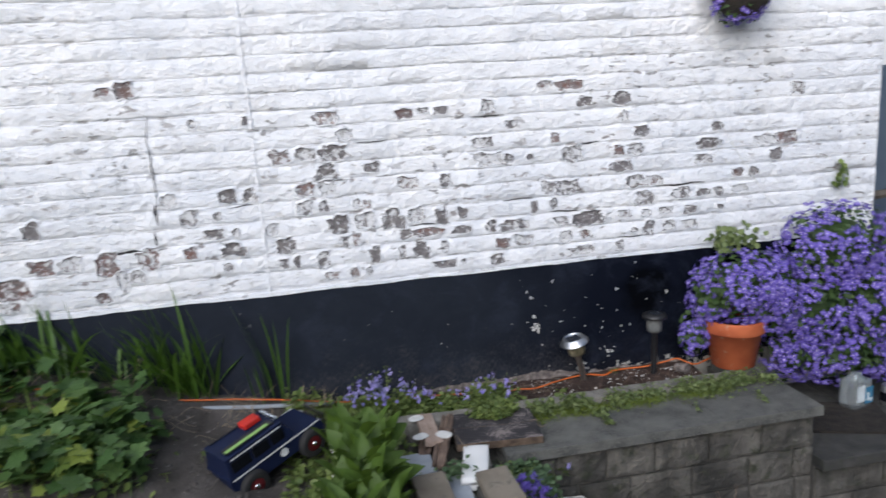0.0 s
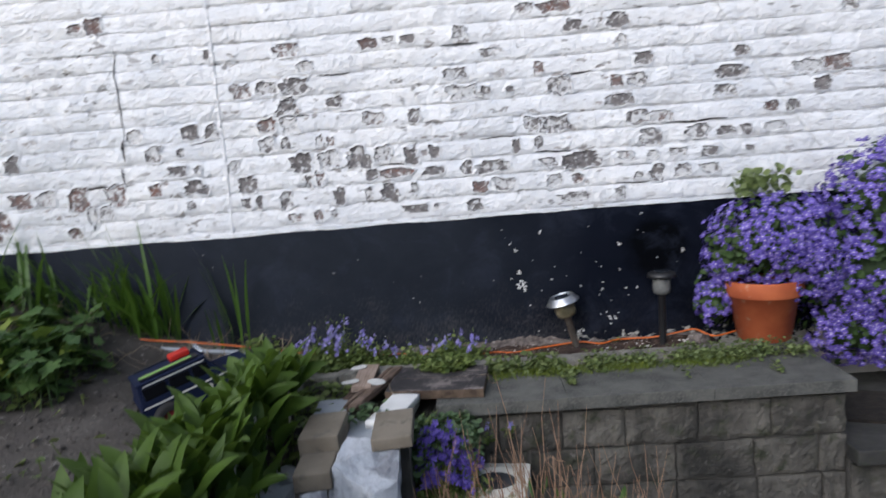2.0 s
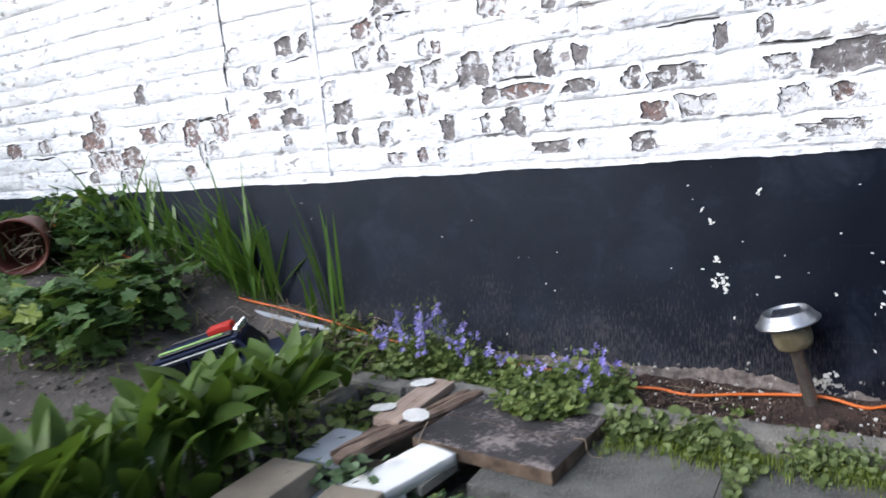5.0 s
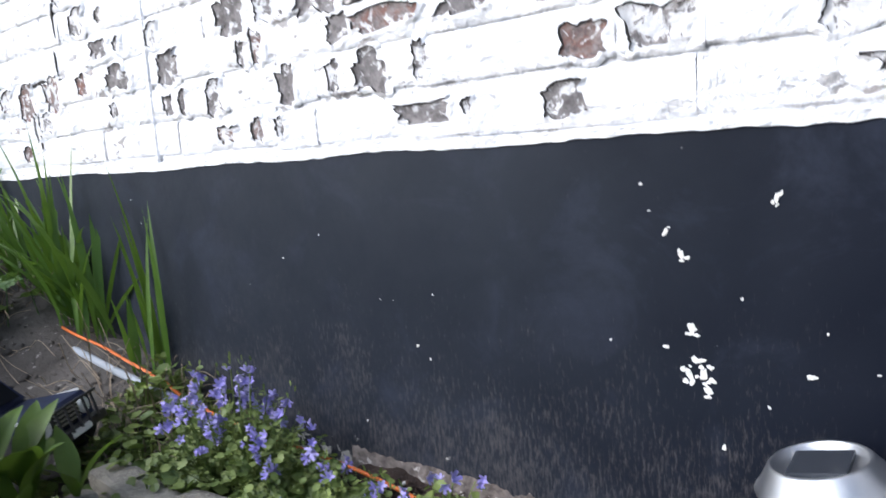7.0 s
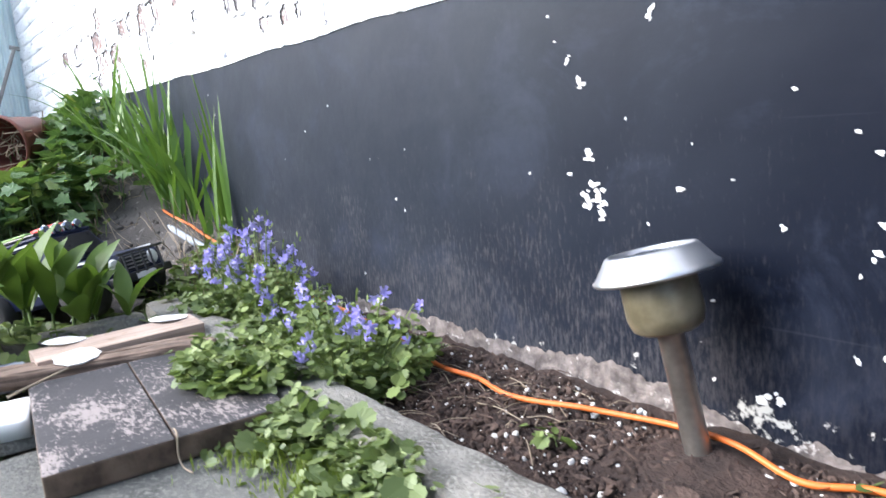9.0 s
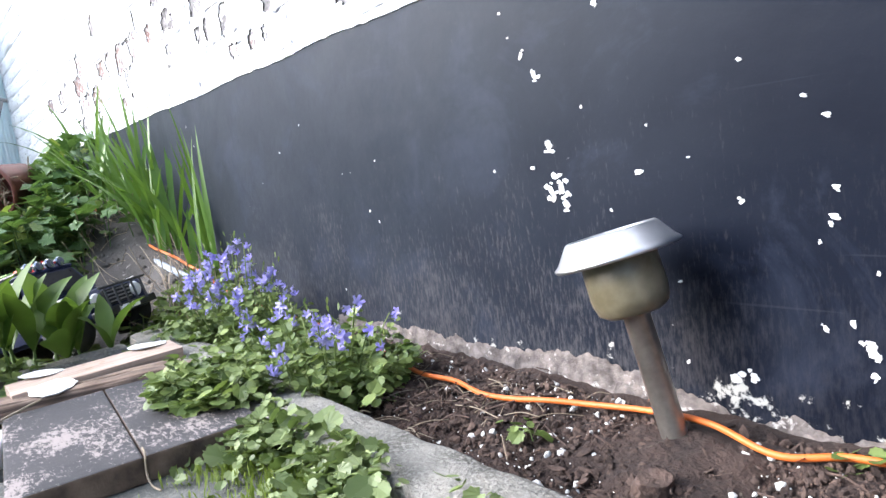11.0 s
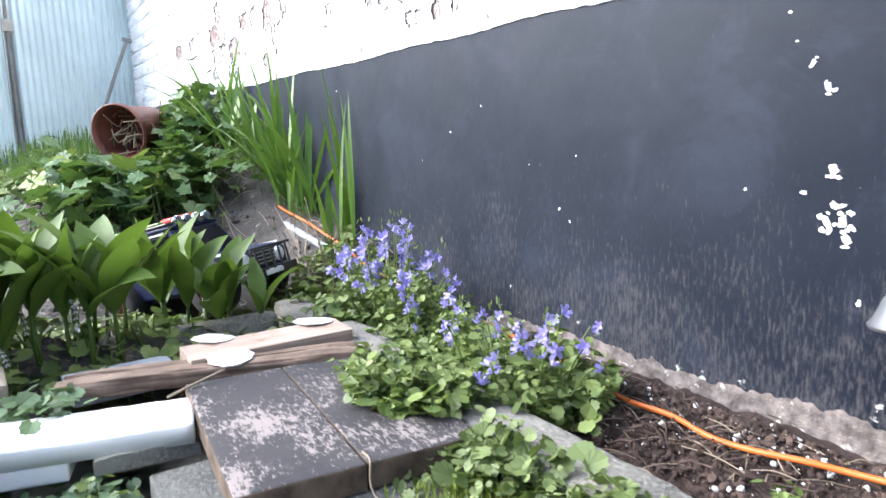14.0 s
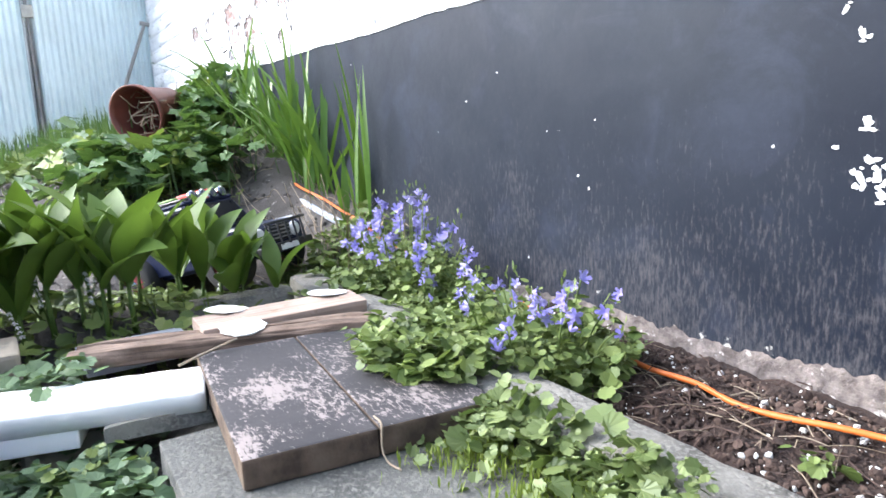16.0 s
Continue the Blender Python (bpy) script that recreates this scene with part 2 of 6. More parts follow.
def old_brick(name, c1, c2):
    """A weathered brick face with mortar smears and remains of whitewash."""
    m, nt, b = shader(name)
    p = position(nt)
    pick = nt.nodes.new("ShaderNodeObjectInfo").outputs["Random"]
    col = mixc(nt, pick, c1, c2)
    col = mixc(nt, step_mask(nt, noise_tex(nt, p, 34, 6, 0.7), 0.42, 0.62), col, (0.265, 0.25, 0.25))
    col = mixc(nt, math_node(nt, "MULTIPLY", step_mask(nt, noise_tex(nt, p, 60, 6, 0.75, 0.3), 0.50, 0.60), 0.65), col, (0.082, 0.073, 0.075))
    kept = math_node(nt, "ADD", noise_tex(nt, p, 38, 6, 0.72, 0.6), math_node(nt, "MULTIPLY", math_node(nt, "SUBTRACT", math_node(nt, "FRACT", math_node(nt, "MULTIPLY", pick, 7.3)), 0.5), 0.16))
    col = mixc(nt, step_mask(nt, kept, 0.500, 0.525), col, mixc(nt, noise_tex(nt, p, 90, 5, 0.7), (0.50, 0.50, 0.51), (0.80, 0.81, 0.83)))
    nt.links.new(col, b.inputs["Base Color"])
    b.inputs["Roughness"].default_value = 0.95
    bump(nt, b, math_node(nt, "ADD", noise_tex(nt, p, 60, 6, 0.75), noise_tex(nt, p, 18, 4)), 0.9, 0.010)
    return m


M_WHITE = painted_brick("white_painted_brick")
M_OLDGREY = old_brick("bare_grey_brick", (0.20, 0.186, 0.188), (0.125, 0.113, 0.113))
M_OLDRED = old_brick("bare_red_brick", (0.22, 0.118, 0.098), (0.15, 0.095, 0.086))
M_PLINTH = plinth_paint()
# Open cracks, and the dirt and shade under the lifted paint rims.
M_CRACK_SHADE = plain("crack_and_rim_shade", (0.028, 0.025, 0.024), 0.95, scale=90, vary=0.5)
M_CHIP = plain("exposed_white_plaster", (0.72, 0.72, 0.70), 0.9, scale=80)
M_FOOT = surface("rough_cement", (0.085, 0.070, 0.064), (0.245, 0.208, 0.190), 45, 0.95, 1.0, 0.006, (70, 0.60, 0.66, (0.46, 0.43, 0.40)), fine=7)
M_SOIL = surface("dark_soil", (0.027, 0.0150, 0.0112), (0.063, 0.0370, 0.028), 14, 0.95, 1.0, 0.02, (60, 0.68, 0.70, (0.16, 0.13, 0.10)))
M_DRY = surface("dry_bed_soil", (0.048, 0.041, 0.036), (0.112, 0.099, 0.090), 5, 0.95, 0.9, 0.02, (40, 0.64, 0.68, (0.25, 0.23, 0.21)), fine=12)
M_CLOD = surface("soil_crumb", (0.030, 0.0180, 0.0135), (0.110, 0.070, 0.054), 30, 0.95, 0.8, 0.006)
M_GRIT = plain("perlite_grit", (0.70, 0.68, 0.64), 0.9, scale=90)
M_STONE = surface("weathered_coping", (0.052, 0.054, 0.050), (0.130, 0.130, 0.119), 11, 0.9, 0.9, 0.008, (160, 0.50, 0.62, (0.135, 0.131, 0.120)), fine=14, rand=0.12)
M_STEP = surface("dark_step_stone", (0.026, 0.026, 0.025), (0.070, 0.067, 0.062), 11, 0.85, 0.9, 0.008, (40, 0.52, 0.66, (0.045, 0.048, 0.036)), fine=12)
M_KERB = surface("concrete_kerb", (0.115, 0.107, 0.092), (0.26, 0.245, 0.215), 16, 0.92, 1.0, 0.008, (190, 0.48, 0.60, (0.265, 0.25, 0.222)), fine=11)
M_BLOCK = surface("split_block", (0.048, 0.045, 0.040), (0.155, 0.143, 0.124), 5, 0.95, 1.0, 0.03, (16, 0.55, 0.70, (0.050, 0.054, 0.033)), fine=9, rand=0.22)
bn, bb = M_BLOCK.node_tree, M_BLOCK.node_tree.nodes["Principled BSDF"]
runs = bn.nodes.new("ShaderNodeMapping")
runs.inputs["Scale"].default_value = (11, 11, 2.2)
bn.links.new(position(bn), runs.inputs[0])
wet = mixc(bn, math_node(bn, "MULTIPLY", step_mask(bn, noise_tex(bn, runs.outputs[0], 1.0, 6, 0.65, 0.4), 0.50, 0.68), 0.6), bb.inputs["Base Color"].links[0].from_socket, (0.020, 0.020, 0.017))
bn.links.new(mixc(bn, step_mask(bn, noise_tex(bn, position(bn), 26, 6, 0.7), 0.60, 0.72), wet, (0.19, 0.18, 0.16)), bb.inputs["Base Color"])
M_BLUESTONE = surface("pale_blue_slate", (0.26, 0.29, 0.33), (0.36, 0.39, 0.43), 9, 0.8, 0.3, 0.003)
M_JOINT = surface("block_mortar", (0.052, 0.049, 0.044), (0.105, 0.099, 0.089), 9, 0.95, 0.6, 0.008)
M_SAND = surface("sandstone_block", (0.15, 0.125, 0.095), (0.22, 0.19, 0.15), 8, 0.9, 0.5, 0.006, (18, 0.6, 0.7, (0.12, 0.11, 0.09)))
M_TILE = surface("dark_clay_tile", (0.017, 0.016, 0.019), (0.036, 0.033, 0.036), 7, 0.8, 0.4, 0.003, fine=11, rand=0.2)
tn, tb = M_TILE.node_tree, M_TILE.node_tree.nodes["Principled BSDF"]
tp = position(tn)
drag = tn.nodes.new("ShaderNodeMapping")
drag.inputs["Scale"].default_value = (75, 175, 100)
drag.inputs["Rotation"].default_value = (0, 0, radians(14))
tn.links.new(tp, drag.inputs[0])
scuff = math_node(tn, "ADD", noise_tex(tn, drag.outputs[0], 1.0, 7, 0.78, 0.5), math_node(tn, "MULTIPLY", math_node(tn, "SUBTRACT", noise_tex(tn, tp, 10, 4, 0.6), 0.5), 0.75))
tn.links.new(mixc(tn, step_mask(tn, scuff, 0.53, 0.60), tb.inputs["Base Color"].links[0].from_socket, (0.215, 0.183, 0.174)), tb.inputs["Base Color"])
M_TILE_EDGE = surface("clay_tile_edge", (0.050, 0.032, 0.021), (0.135, 0.095, 0.066), 30, 0.9, 0.5, 0.004)
M_MARBLE = surface("white_marble", (0.74, 0.74, 0.73), (0.83, 0.83, 0.82), 5, 0.5, 0.15, 0.002, (12, 0.66, 0.8, (0.52, 0.51, 0.49)))
M_WOOD = surface("grey_driftwood", (0.13, 0.086, 0.062), (0.27, 0.192, 0.148), 12, 0.85, 0.6, 0.004, (40, 0.6, 0.68, (0.11, 0.08, 0.06)))
M_PLANK = surface("sawn_timber_offcut", (0.36, 0.265, 0.21), (0.46, 0.35, 0.285), 10, 0.75, 0.3, 0.002, (45, 0.64, 0.7, (0.30, 0.20, 0.13)))
for wood in (M_WOOD, M_PLANK):
    gn, gb = wood.node_tree, wood.node_tree.nodes["Principled BSDF"]
    along = gn.nodes.new("ShaderNodeMapping")
    along.inputs["Scale"].default_value = (5, 110, 110)
    gn.links.new(coords(gn), along.inputs[0])
    fibre = noise_tex(gn, along.outputs[0], 1.0, 5, 0.65, 0.3)
    gn.links.new(mixc(gn, math_node(gn, "MULTIPLY", step_mask(gn, fibre, 0.46, 0.60), 0.85 if wood is M_WOOD else 0.35), gb.inputs["Base Color"].links[0].from_socket, (0.045, 0.028, 0.020)), gb.inputs["Base Color"])
M_ROCK = surface("pale_limestone_rock", (0.36, 0.39, 0.44), (0.66, 0.69, 0.74), 6, 0.9, 0.8, 0.012, (13, 0.48, 0.62, (0.24, 0.25, 0.28)), rand=0.3)
M_PAVE = surface("yard_concrete", (0.16, 0.155, 0.145), (0.23, 0.22, 0.205), 3, 0.9, 0.4, 0.006, fine=20)
M_TERRA = surface("terracotta", (0.37, 0.078, 0.027), (0.50, 0.125, 0.045), 11, 0.75, 0.2, 0.002, (24, 0.62, 0.75, (0.46, 0.27, 0.18)))
M_OLDPOT = surface("brown_plastic_pot", (0.10, 0.026, 0.018), (0.17, 0.05, 0.035), 9, 0.5, 0.2, 0.002)
M_CABLE = plain("orange_cable_sheath", (0.62, 0.14, 0.022), 0.5, scale=60, vary=0.2)
M_STEEL = plain("brushed_stainless", (0.72, 0.73, 0.75), 0.40, 1.0, scale=25, vary=0.15)
M_STAKE = plain("dull_steel_tube", (0.42, 0.39, 0.35), 0.34, 0.85, scale=40, vary=0.4)
M_BLACKP = plain("black_plastic", (0.018, 0.018, 0.020), 0.45, scale=30)
M_PANEL = plain("solar_panel_glass", (0.035, 0.04, 0.05), 0.18, 0.0, scale=200, vary=0.4)
M_HOUSE = surface("dirty_lamp_glass", (0.085, 0.072, 0.042), (0.18, 0.158, 0.105), 26, 0.3, 0.2, 0.002, (30, 0.6, 0.7, (0.10, 0.09, 0.04)))
M_GREYGL = plain("cloudy_grey_glass", (0.16, 0.165, 0.16), 0.35, scale=40, vary=0.4)
M_LILY = foliage("lily_leaf", (0.046, 0.104, 0.011), (0.122, 0.205, 0.026), 0.6, 0.35)
M_IRIS = foliage("iris_leaf", (0.060, 0.150, 0.018), (0.145, 0.27, 0.042), 0.42, 0.35, (0.28, 0.24, 0.10))
M_IVY = foliage("bed_leaf", (0.055, 0.125, 0.034), (0.125, 0.22, 0.06), 0.45, 0.3, (0.22, 0.28, 0.05))
M_WEED = foliage("weed_leaf", (0.090, 0.132, 0.038), (0.285, 0.350, 0.135), 0.5, 0.3)
M_GREYLEAF = foliage("grey_green_leaf", (0.055, 0.105, 0.045), (0.16, 0.25, 0.12), 0.55, 0.25)
M_MOSS = foliage("moss_sprig", (0.14, 0.20, 0.02), (0.22, 0.27, 0.05), 0.7, 0.3)
M_BELL = foliage("bellflower_leaf", (0.088, 0.140, 0.034), (0.275, 0.345, 0.100), 0.5, 0.3)
M_GRASS = foliage("grass_blade", (0.06, 0.13, 0.03), (0.13, 0.21, 0.06), 0.55, 0.3)
M_TWIG = foliage("reddish_dry_twig", (0.24, 0.13, 0.08), (0.50, 0.32, 0.21), 0.85, 0.1)
M_STRAW = foliage("dry_stem", (0.22, 0.165, 0.115), (0.38, 0.31, 0.23), 0.85, 0.1)
M_LILAC = foliage("lilac_petal", (0.34, 0.285, 0.77), (0.56, 0.51, 0.92), 0.6, 0.25)
M_VIOLET = foliage("violet_petal", (0.130, 0.080, 0.47), (0.290, 0.210, 0.76), 0.6, 0.25)
# Leaf green deepened to hold the shade between the campanula flowers.
M_SHADELEAF = foliage("shaded_campanula_leaf", (0.028, 0.062, 0.014), (0.064, 0.118, 0.028), 0.6, 0.2)
M_EYE = plain("pale_flower_eye", (0.66, 0.62, 0.70), 0.7)
M_TEAL = plain("pale_blue_sheet_metal", (0.84, 0.93, 0.92), 0.45, 0.0, scale=4, vary=0.16, bump_s=0.0)
M_SLATEW = plain("blue_grey_wall_paint", (0.072, 0.100, 0.140), 0.8, scale=5, vary=0.15, bump_s=0.2)
M_PLASTER = plain("white_wall_plaster", (0.76, 0.78, 0.80), 0.85, scale=5, vary=0.08, bump_s=0.2)
M_POLE = surface("grey_pole_wood", (0.20, 0.19, 0.18), (0.30, 0.285, 0.27), 12, 0.85, 0.3, 0.003)
M_LADDER = surface("weathered_ladder_wood", (0.060, 0.050, 0.043), (0.115, 0.097, 0.080), 12, 0.9, 0.4, 0.003)
M_MAT = surface("dark_coir_mat", (0.016, 0.013, 0.011), (0.035, 0.028, 0.022), 30, 1.0, 1.0, 0.008)
M_NAVY = plain("navy_car_paint", (0.008, 0.014, 0.045), 0.5, scale=20, vary=0.2, bump_s=0)
M_NAVY.node_tree.nodes["Principled BSDF"].inputs["Specular IOR Level"].default_value = 0.25
M_TYRE = plain("tyre_rubber", (0.016, 0.016, 0.017), 0.8, scale=60)
M_RIM = plain("maroon_rim", (0.16, 0.018, 0.022), 0.4, 0.2)
M_WHITEP = plain("white_plastic", (0.74, 0.75, 0.74), 0.4)
M_RED = plain("red_plastic", (0.55, 0.03, 0.02), 0.4)
M_LIME = plain("lime_stripe", (0.27, 0.46, 0.14), 0.5)
M_DKGLASS = plain("smoked_window", (0.008, 0.009, 0.012), 0.3, bump_s=0)
M_DKGLASS.node_tree.nodes["Principled BSDF"].inputs["Specular IOR Level"].default_value = 0.06
M_CHROME = plain("chrome", (0.75, 0.76, 0.78), 0.12, 1.0, bump_s=0)
M_PET = glass_mat("clear_plastic", (0.80, 0.86, 0.88), 0.12, 0.85)
M_BLUE = plain("blue_label", (0.04, 0.20, 0.34), 0.5)
M_PAPER = plain("white_paper", (0.70, 0.76, 0.78), 0.8)
M_DISC = plain("white_shell_disc", (0.78, 0.77, 0.74), 0.7, scale=60)
M_SLATE = surface("grey_slate_piece", (0.036, 0.039, 0.045), (0.075, 0.080, 0.090), 9, 0.7, 0.3, 0.003)
M_TIN = plain("tin_can_metal", (0.55, 0.55, 0.54), 0.35, 0.9)
M_PINK = plain("pink_plastic", (0.70, 0.06, 0.16), 0.5)
M_GLAZE = surface("glazed_dish_rim", (0.62, 0.60, 0.54), (0.74, 0.72, 0.66), 14, 0.4, 0.15, 0.002, (26, 0.56, 0.62, (0.22, 0.26, 0.16)))


# ---- mesh helpers ----
class Geo:
    """Gathers vertices and faces of one mesh."""

    def __init__(self):
        self.v, self.f, self.s = [], [], []

    def add(self, verts, faces, m=None, slot=0):
        base = len(self.v)
        self.v += [tuple(m @ Vector(p)) if m is not None else tuple(p) for p in verts]
        self.f += [tuple(base + i for i in face) for face in faces]
        self.s += [slot] * len(faces)
        return self

    def box(self, x0, x1, y0, y1, z0, z1, c=0.0, m=None, slot=0):
        """A box with edges cut back by c."""
        if c <= 0:
            v = [(x, y, z) for z in (z0, z1) for y in (y0, y1) for x in (x0, x1)]
            f = [(0, 2, 3, 1), (4, 5, 7, 6), (0, 1, 5, 4), (2, 6, 7, 3), (0, 4, 6, 2), (1, 3, 7, 5)]
            return self.add(v, f, m, slot)
        bm = bmesh.new()
        bmesh.ops.create_cube(bm, size=1)
        bmesh.ops.scale(bm, vec=(x1 - x0, y1 - y0, z1 - z0), verts=bm.verts)
        bmesh.ops.bevel(bm, geom=bm.edges, offset=c, segments=2, affect="EDGES", profile=0.6)
        bmesh.ops.translate(bm, vec=((x0 + x1) / 2, (y0 + y1) / 2, (z0 + z1) / 2), verts=bm.verts)
        return self.take(bm, m, slot)

    def take(self, bm, m=None, slot=0):
        bm.verts.index_update()
        self.add([v.co[:] for v in bm.verts], [[v.index for v in f.verts] for f in bm.faces], m, slot)
        bm.free()
        return self

    def lathe(self, profile, n=32, m=None, slot=0):
        """Turns (radius, z) pairs about z."""
        v, f = [], []
        for r, z in profile:
            v += [(r * math.cos(2 * math.pi * i / n), r * math.sin(2 * math.pi * i / n), z) for i in range(n)]
        for k in range(len(profile) - 1):
            for i in range(n):
                j = (i + 1) % n
                f.append((k * n + i, k * n + j, (k + 1) * n + j, (k + 1) * n + i))
        return self.add(v, f, m, slot)

    def tube(self, points, radius, n=8, slot=0, taper=1.0):
        pts = [Vector(p) for p in points]
        v, f = [], []
        for k, p in enumerate(pts):
            d = (pts[min(k + 1, len(pts) - 1)] - pts[max(k - 1, 0)]).normalized()
            a = d.orthogonal().normalized() if abs(d.z) > 0.95 else d.cross(Vector((0, 0, 1))).normalized()
            b = d.cross(a)
            r = radius * (1 + (taper - 1) * k / max(1, len(pts) - 1))
            v += [tuple(p + r * (math.cos(2 * math.pi * i / n) * a + math.sin(2 * math.pi * i / n) * b)) for i in range(n)]
        for k in range(len(pts) - 1):
            for i in range(n):
                j = (i + 1) % n
                f.append((k * n + i, k * n + j, (k + 1) * n + j, (k + 1) * n + i))
        f += [tuple(range(n))[::-1], tuple((len(pts) - 1) * n + i for i in range(n))]
        return self.add(v, f, None, slot)

    def mesh(self, name, mats, smooth=False):
        me = bpy.data.meshes.new(name)
        me.from_pydata(self.v, [], self.f)
        for m in mats if isinstance(mats, (list, tuple)) else [mats]:
            me.materials.append(m)
        me.polygons.foreach_set("material_index", self.s)
        if smooth:
            me.polygons.foreach_set("use_smooth", [True] * len(self.f))
        me.update()
        return me


def part(name, geo, mat, parent, label="", smooth=False, kind=""):
    """Links a mesh as one part under a thing or a part."""
    data = geo if isinstance(geo, bpy.types.Mesh) else geo.mesh(name, mat, smooth)
    ob = new(name, data)
    ob.parent = parent
    if label or kind:
        tagged(ob, label, kind=kind)
    return ob


def thing(name, label, category, m=None, group="", kind=""):
    ob = tagged(new(name), label, category, group, kind)
    ob.empty_display_size = 0.05
    if m is not None:
        ob.matrix_basis = m
    return ob


def whole(name, geo, mat, label, category, m=None, group="", kind="", smooth=False):
    """A thing that is one mesh."""
    ob = tagged(new(name, geo.mesh(name, mat, smooth)), label, category, group, kind)
    if m is not None:
        ob.matrix_basis = m
    return ob


rng = random.Random(7)
U = rng.uniform


def spline(points, per=8):
    """A smooth line through the points."""
    p = [Vector(q) for q in points]
    p = [2 * p[0] - p[1]] + p + [2 * p[-1] - p[-2]]
    out = []
    for i in range(1, len(p) - 2):
        for k in range(per):
            t = k / per
            a, b, c, d = p[i - 1 : i + 3]
            out.append(0.5 * (2 * b + (c - a) * t + (2 * a - 5 * b + 4 * c - d) * t * t + (3 * b - a - 3 * c + d) * t**3))
    return out + [p[-2]]


def smooth01(t):
    t = max(0.0, min(1.0, t))
    return t * t * (3 - 2 * t)


def bed_height(x, y):
    """The planted bed: it climbs towards the gate and falls away at its stony edge."""
    rise = 0.29 * smooth01((-0.95 - x) / 1.5) * (0.45 + 0.55 * smooth01((y + 1.1) / 0.7))
    edge = -0.62 if y > -0.66 else -0.62 - 0.12 * smooth01((-0.66 - y) / 0.5)
    fall = -0.72 * smooth01((x - edge) / 0.34) if y < -0.62 else 0.0
    near = -0.75 * smooth01((-1.75 - y) / 0.4)
    low = -0.09 * smooth01((x + 0.66) / 0.08) if y >= -0.62 else 0.0
    near += 0.085 * smooth01((y + 0.30) / 0.24) * smooth01((-0.80 - x) / 0.3)
    near += 0.050 * math.exp(-(((x + 0.87) / 0.11) ** 2)) * smooth01((-0.46 - y) / 0.12) - 0.115 * smooth01((x + 0.85) / 0.09) * smooth01((-0.74 - y) / 0.15)
    near -= 0.045 * math.exp(-((x + 1.2) ** 2 + (y + 0.42) ** 2) / 0.05)
    lump = 0.02 * noise.noise((x * 4, y * 4, 0)) + 0.008 * noise.noise((x * 17, y * 17, 3))
    return max(-0.9, -0.072 + rise + fall + near + low) + lump


# ---- large structure ----
ground = Geo().add([(-60, -60, -0.75), (60, -60, -0.75), (60, 60, -0.75), (-60, 60, -0.75)], [(0, 1, 2, 3)])
whole("ground", ground, M_PAVE, "weathered grey concrete yard", "ground", kind="structure")

bed = Geo()
NX, NY = 170, 90
bv = []
for j in range(NY + 1):
    for i in range(NX + 1):
        x, y = -6.0 + 5.75 * (i / NX) ** 0.8, -2.4 + 2.4 * j / NY
        bv.append((x, y, bed_height(x, y)))
bed.add(bv, [(j * (NX + 1) + i, j * (NX + 1) + i + 1, (j + 1) * (NX + 1) + i + 1, (j + 1) * (NX + 1) + i) for j in range(NY) for i in range(NX)])
whole("garden_bed", bed, M_DRY, "dry grey-brown bare soil of the planted bed", "soil", kind="structure", smooth=True)

wall_north = whole("wall_north", Geo().box(-4.6, 1.79, 0.0055, 0.27, 0.5085, 3.2), M_WHITE, "white painted old brick wall with flaking patches", "wall", kind="structure")
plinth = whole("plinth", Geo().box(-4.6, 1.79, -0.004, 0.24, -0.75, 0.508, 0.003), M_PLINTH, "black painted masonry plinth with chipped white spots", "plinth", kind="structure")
whole("wall_east_upper", Geo().box(1.80, 6.0, 0.50, 0.70, 1.315, 3.2), M_PLASTER, "smooth white plastered wall", "wall", kind="structure")
whole("wall_east_lower", Geo().box(1.80, 6.0, 0.495, 0.705, -0.75, 1.312), M_SLATEW, "blue-grey painted lower wall", "wall", kind="structure")
whole("wall_return", Geo().box(1.60, 1.788, 0.28, 0.49, -0.75, 3.2), M_PLASTER, "white end of the brick wall", "wall", kind="structure")

# rough cement foot along the plinth
foot = Geo()
FN, FM = 420, 12
fv = []
for i in range(FN + 1):
    x = -0.62 + 1.36 * i / FN
    h = -0.020 - 0.020 * smooth01((x - 0.05) / 0.25) + 0.018 * noise.noise((x * 6, 1.3, 0)) + 0.018 * noise.noise((x * 19, 4, 0)) + 0.007 * noise.noise((x * 60, 2, 0)) + 0.003 * noise.noise((x * 150, 7, 0))
    d = -0.022 + 0.010 * noise.noise((x * 9, 8.1, 0))
    for k in range(FM + 1):
        t = k / FM
        crumb = noise.noise((x * 30, t * 3, 3)) + 0.9 * noise.noise((x * 80, t * 7, 6)) + 0.6 * noise.noise((x * 170, t * 15, 9))
        y = 0.35 * d * (1 - t) - 0.0062 - 0.0019 * (1 - 0.5 * t**4) * max(-0.8, crumb)
        fv.append((x, y, -0.10 + (h + 0.10) * t**0.8 + 0.004 * noise.noise((x * 90, t * 9, 1)) * t))
foot.add(fv, [(i * (FM + 1) + k, (i + 1) * (FM + 1) + k, (i + 1) * (FM + 1) + k + 1, i * (FM + 1) + k + 1) for i in range(FN) for k in range(FM)])
whole("wall_footing", foot, M_FOOT, "crumbling grey cement foot along the black plinth", "footing", kind="structure")

# raised bed: soil strip, kerb, coping, retaining wall
strip = Geo()
sv, SX, SY = [], 150, 34
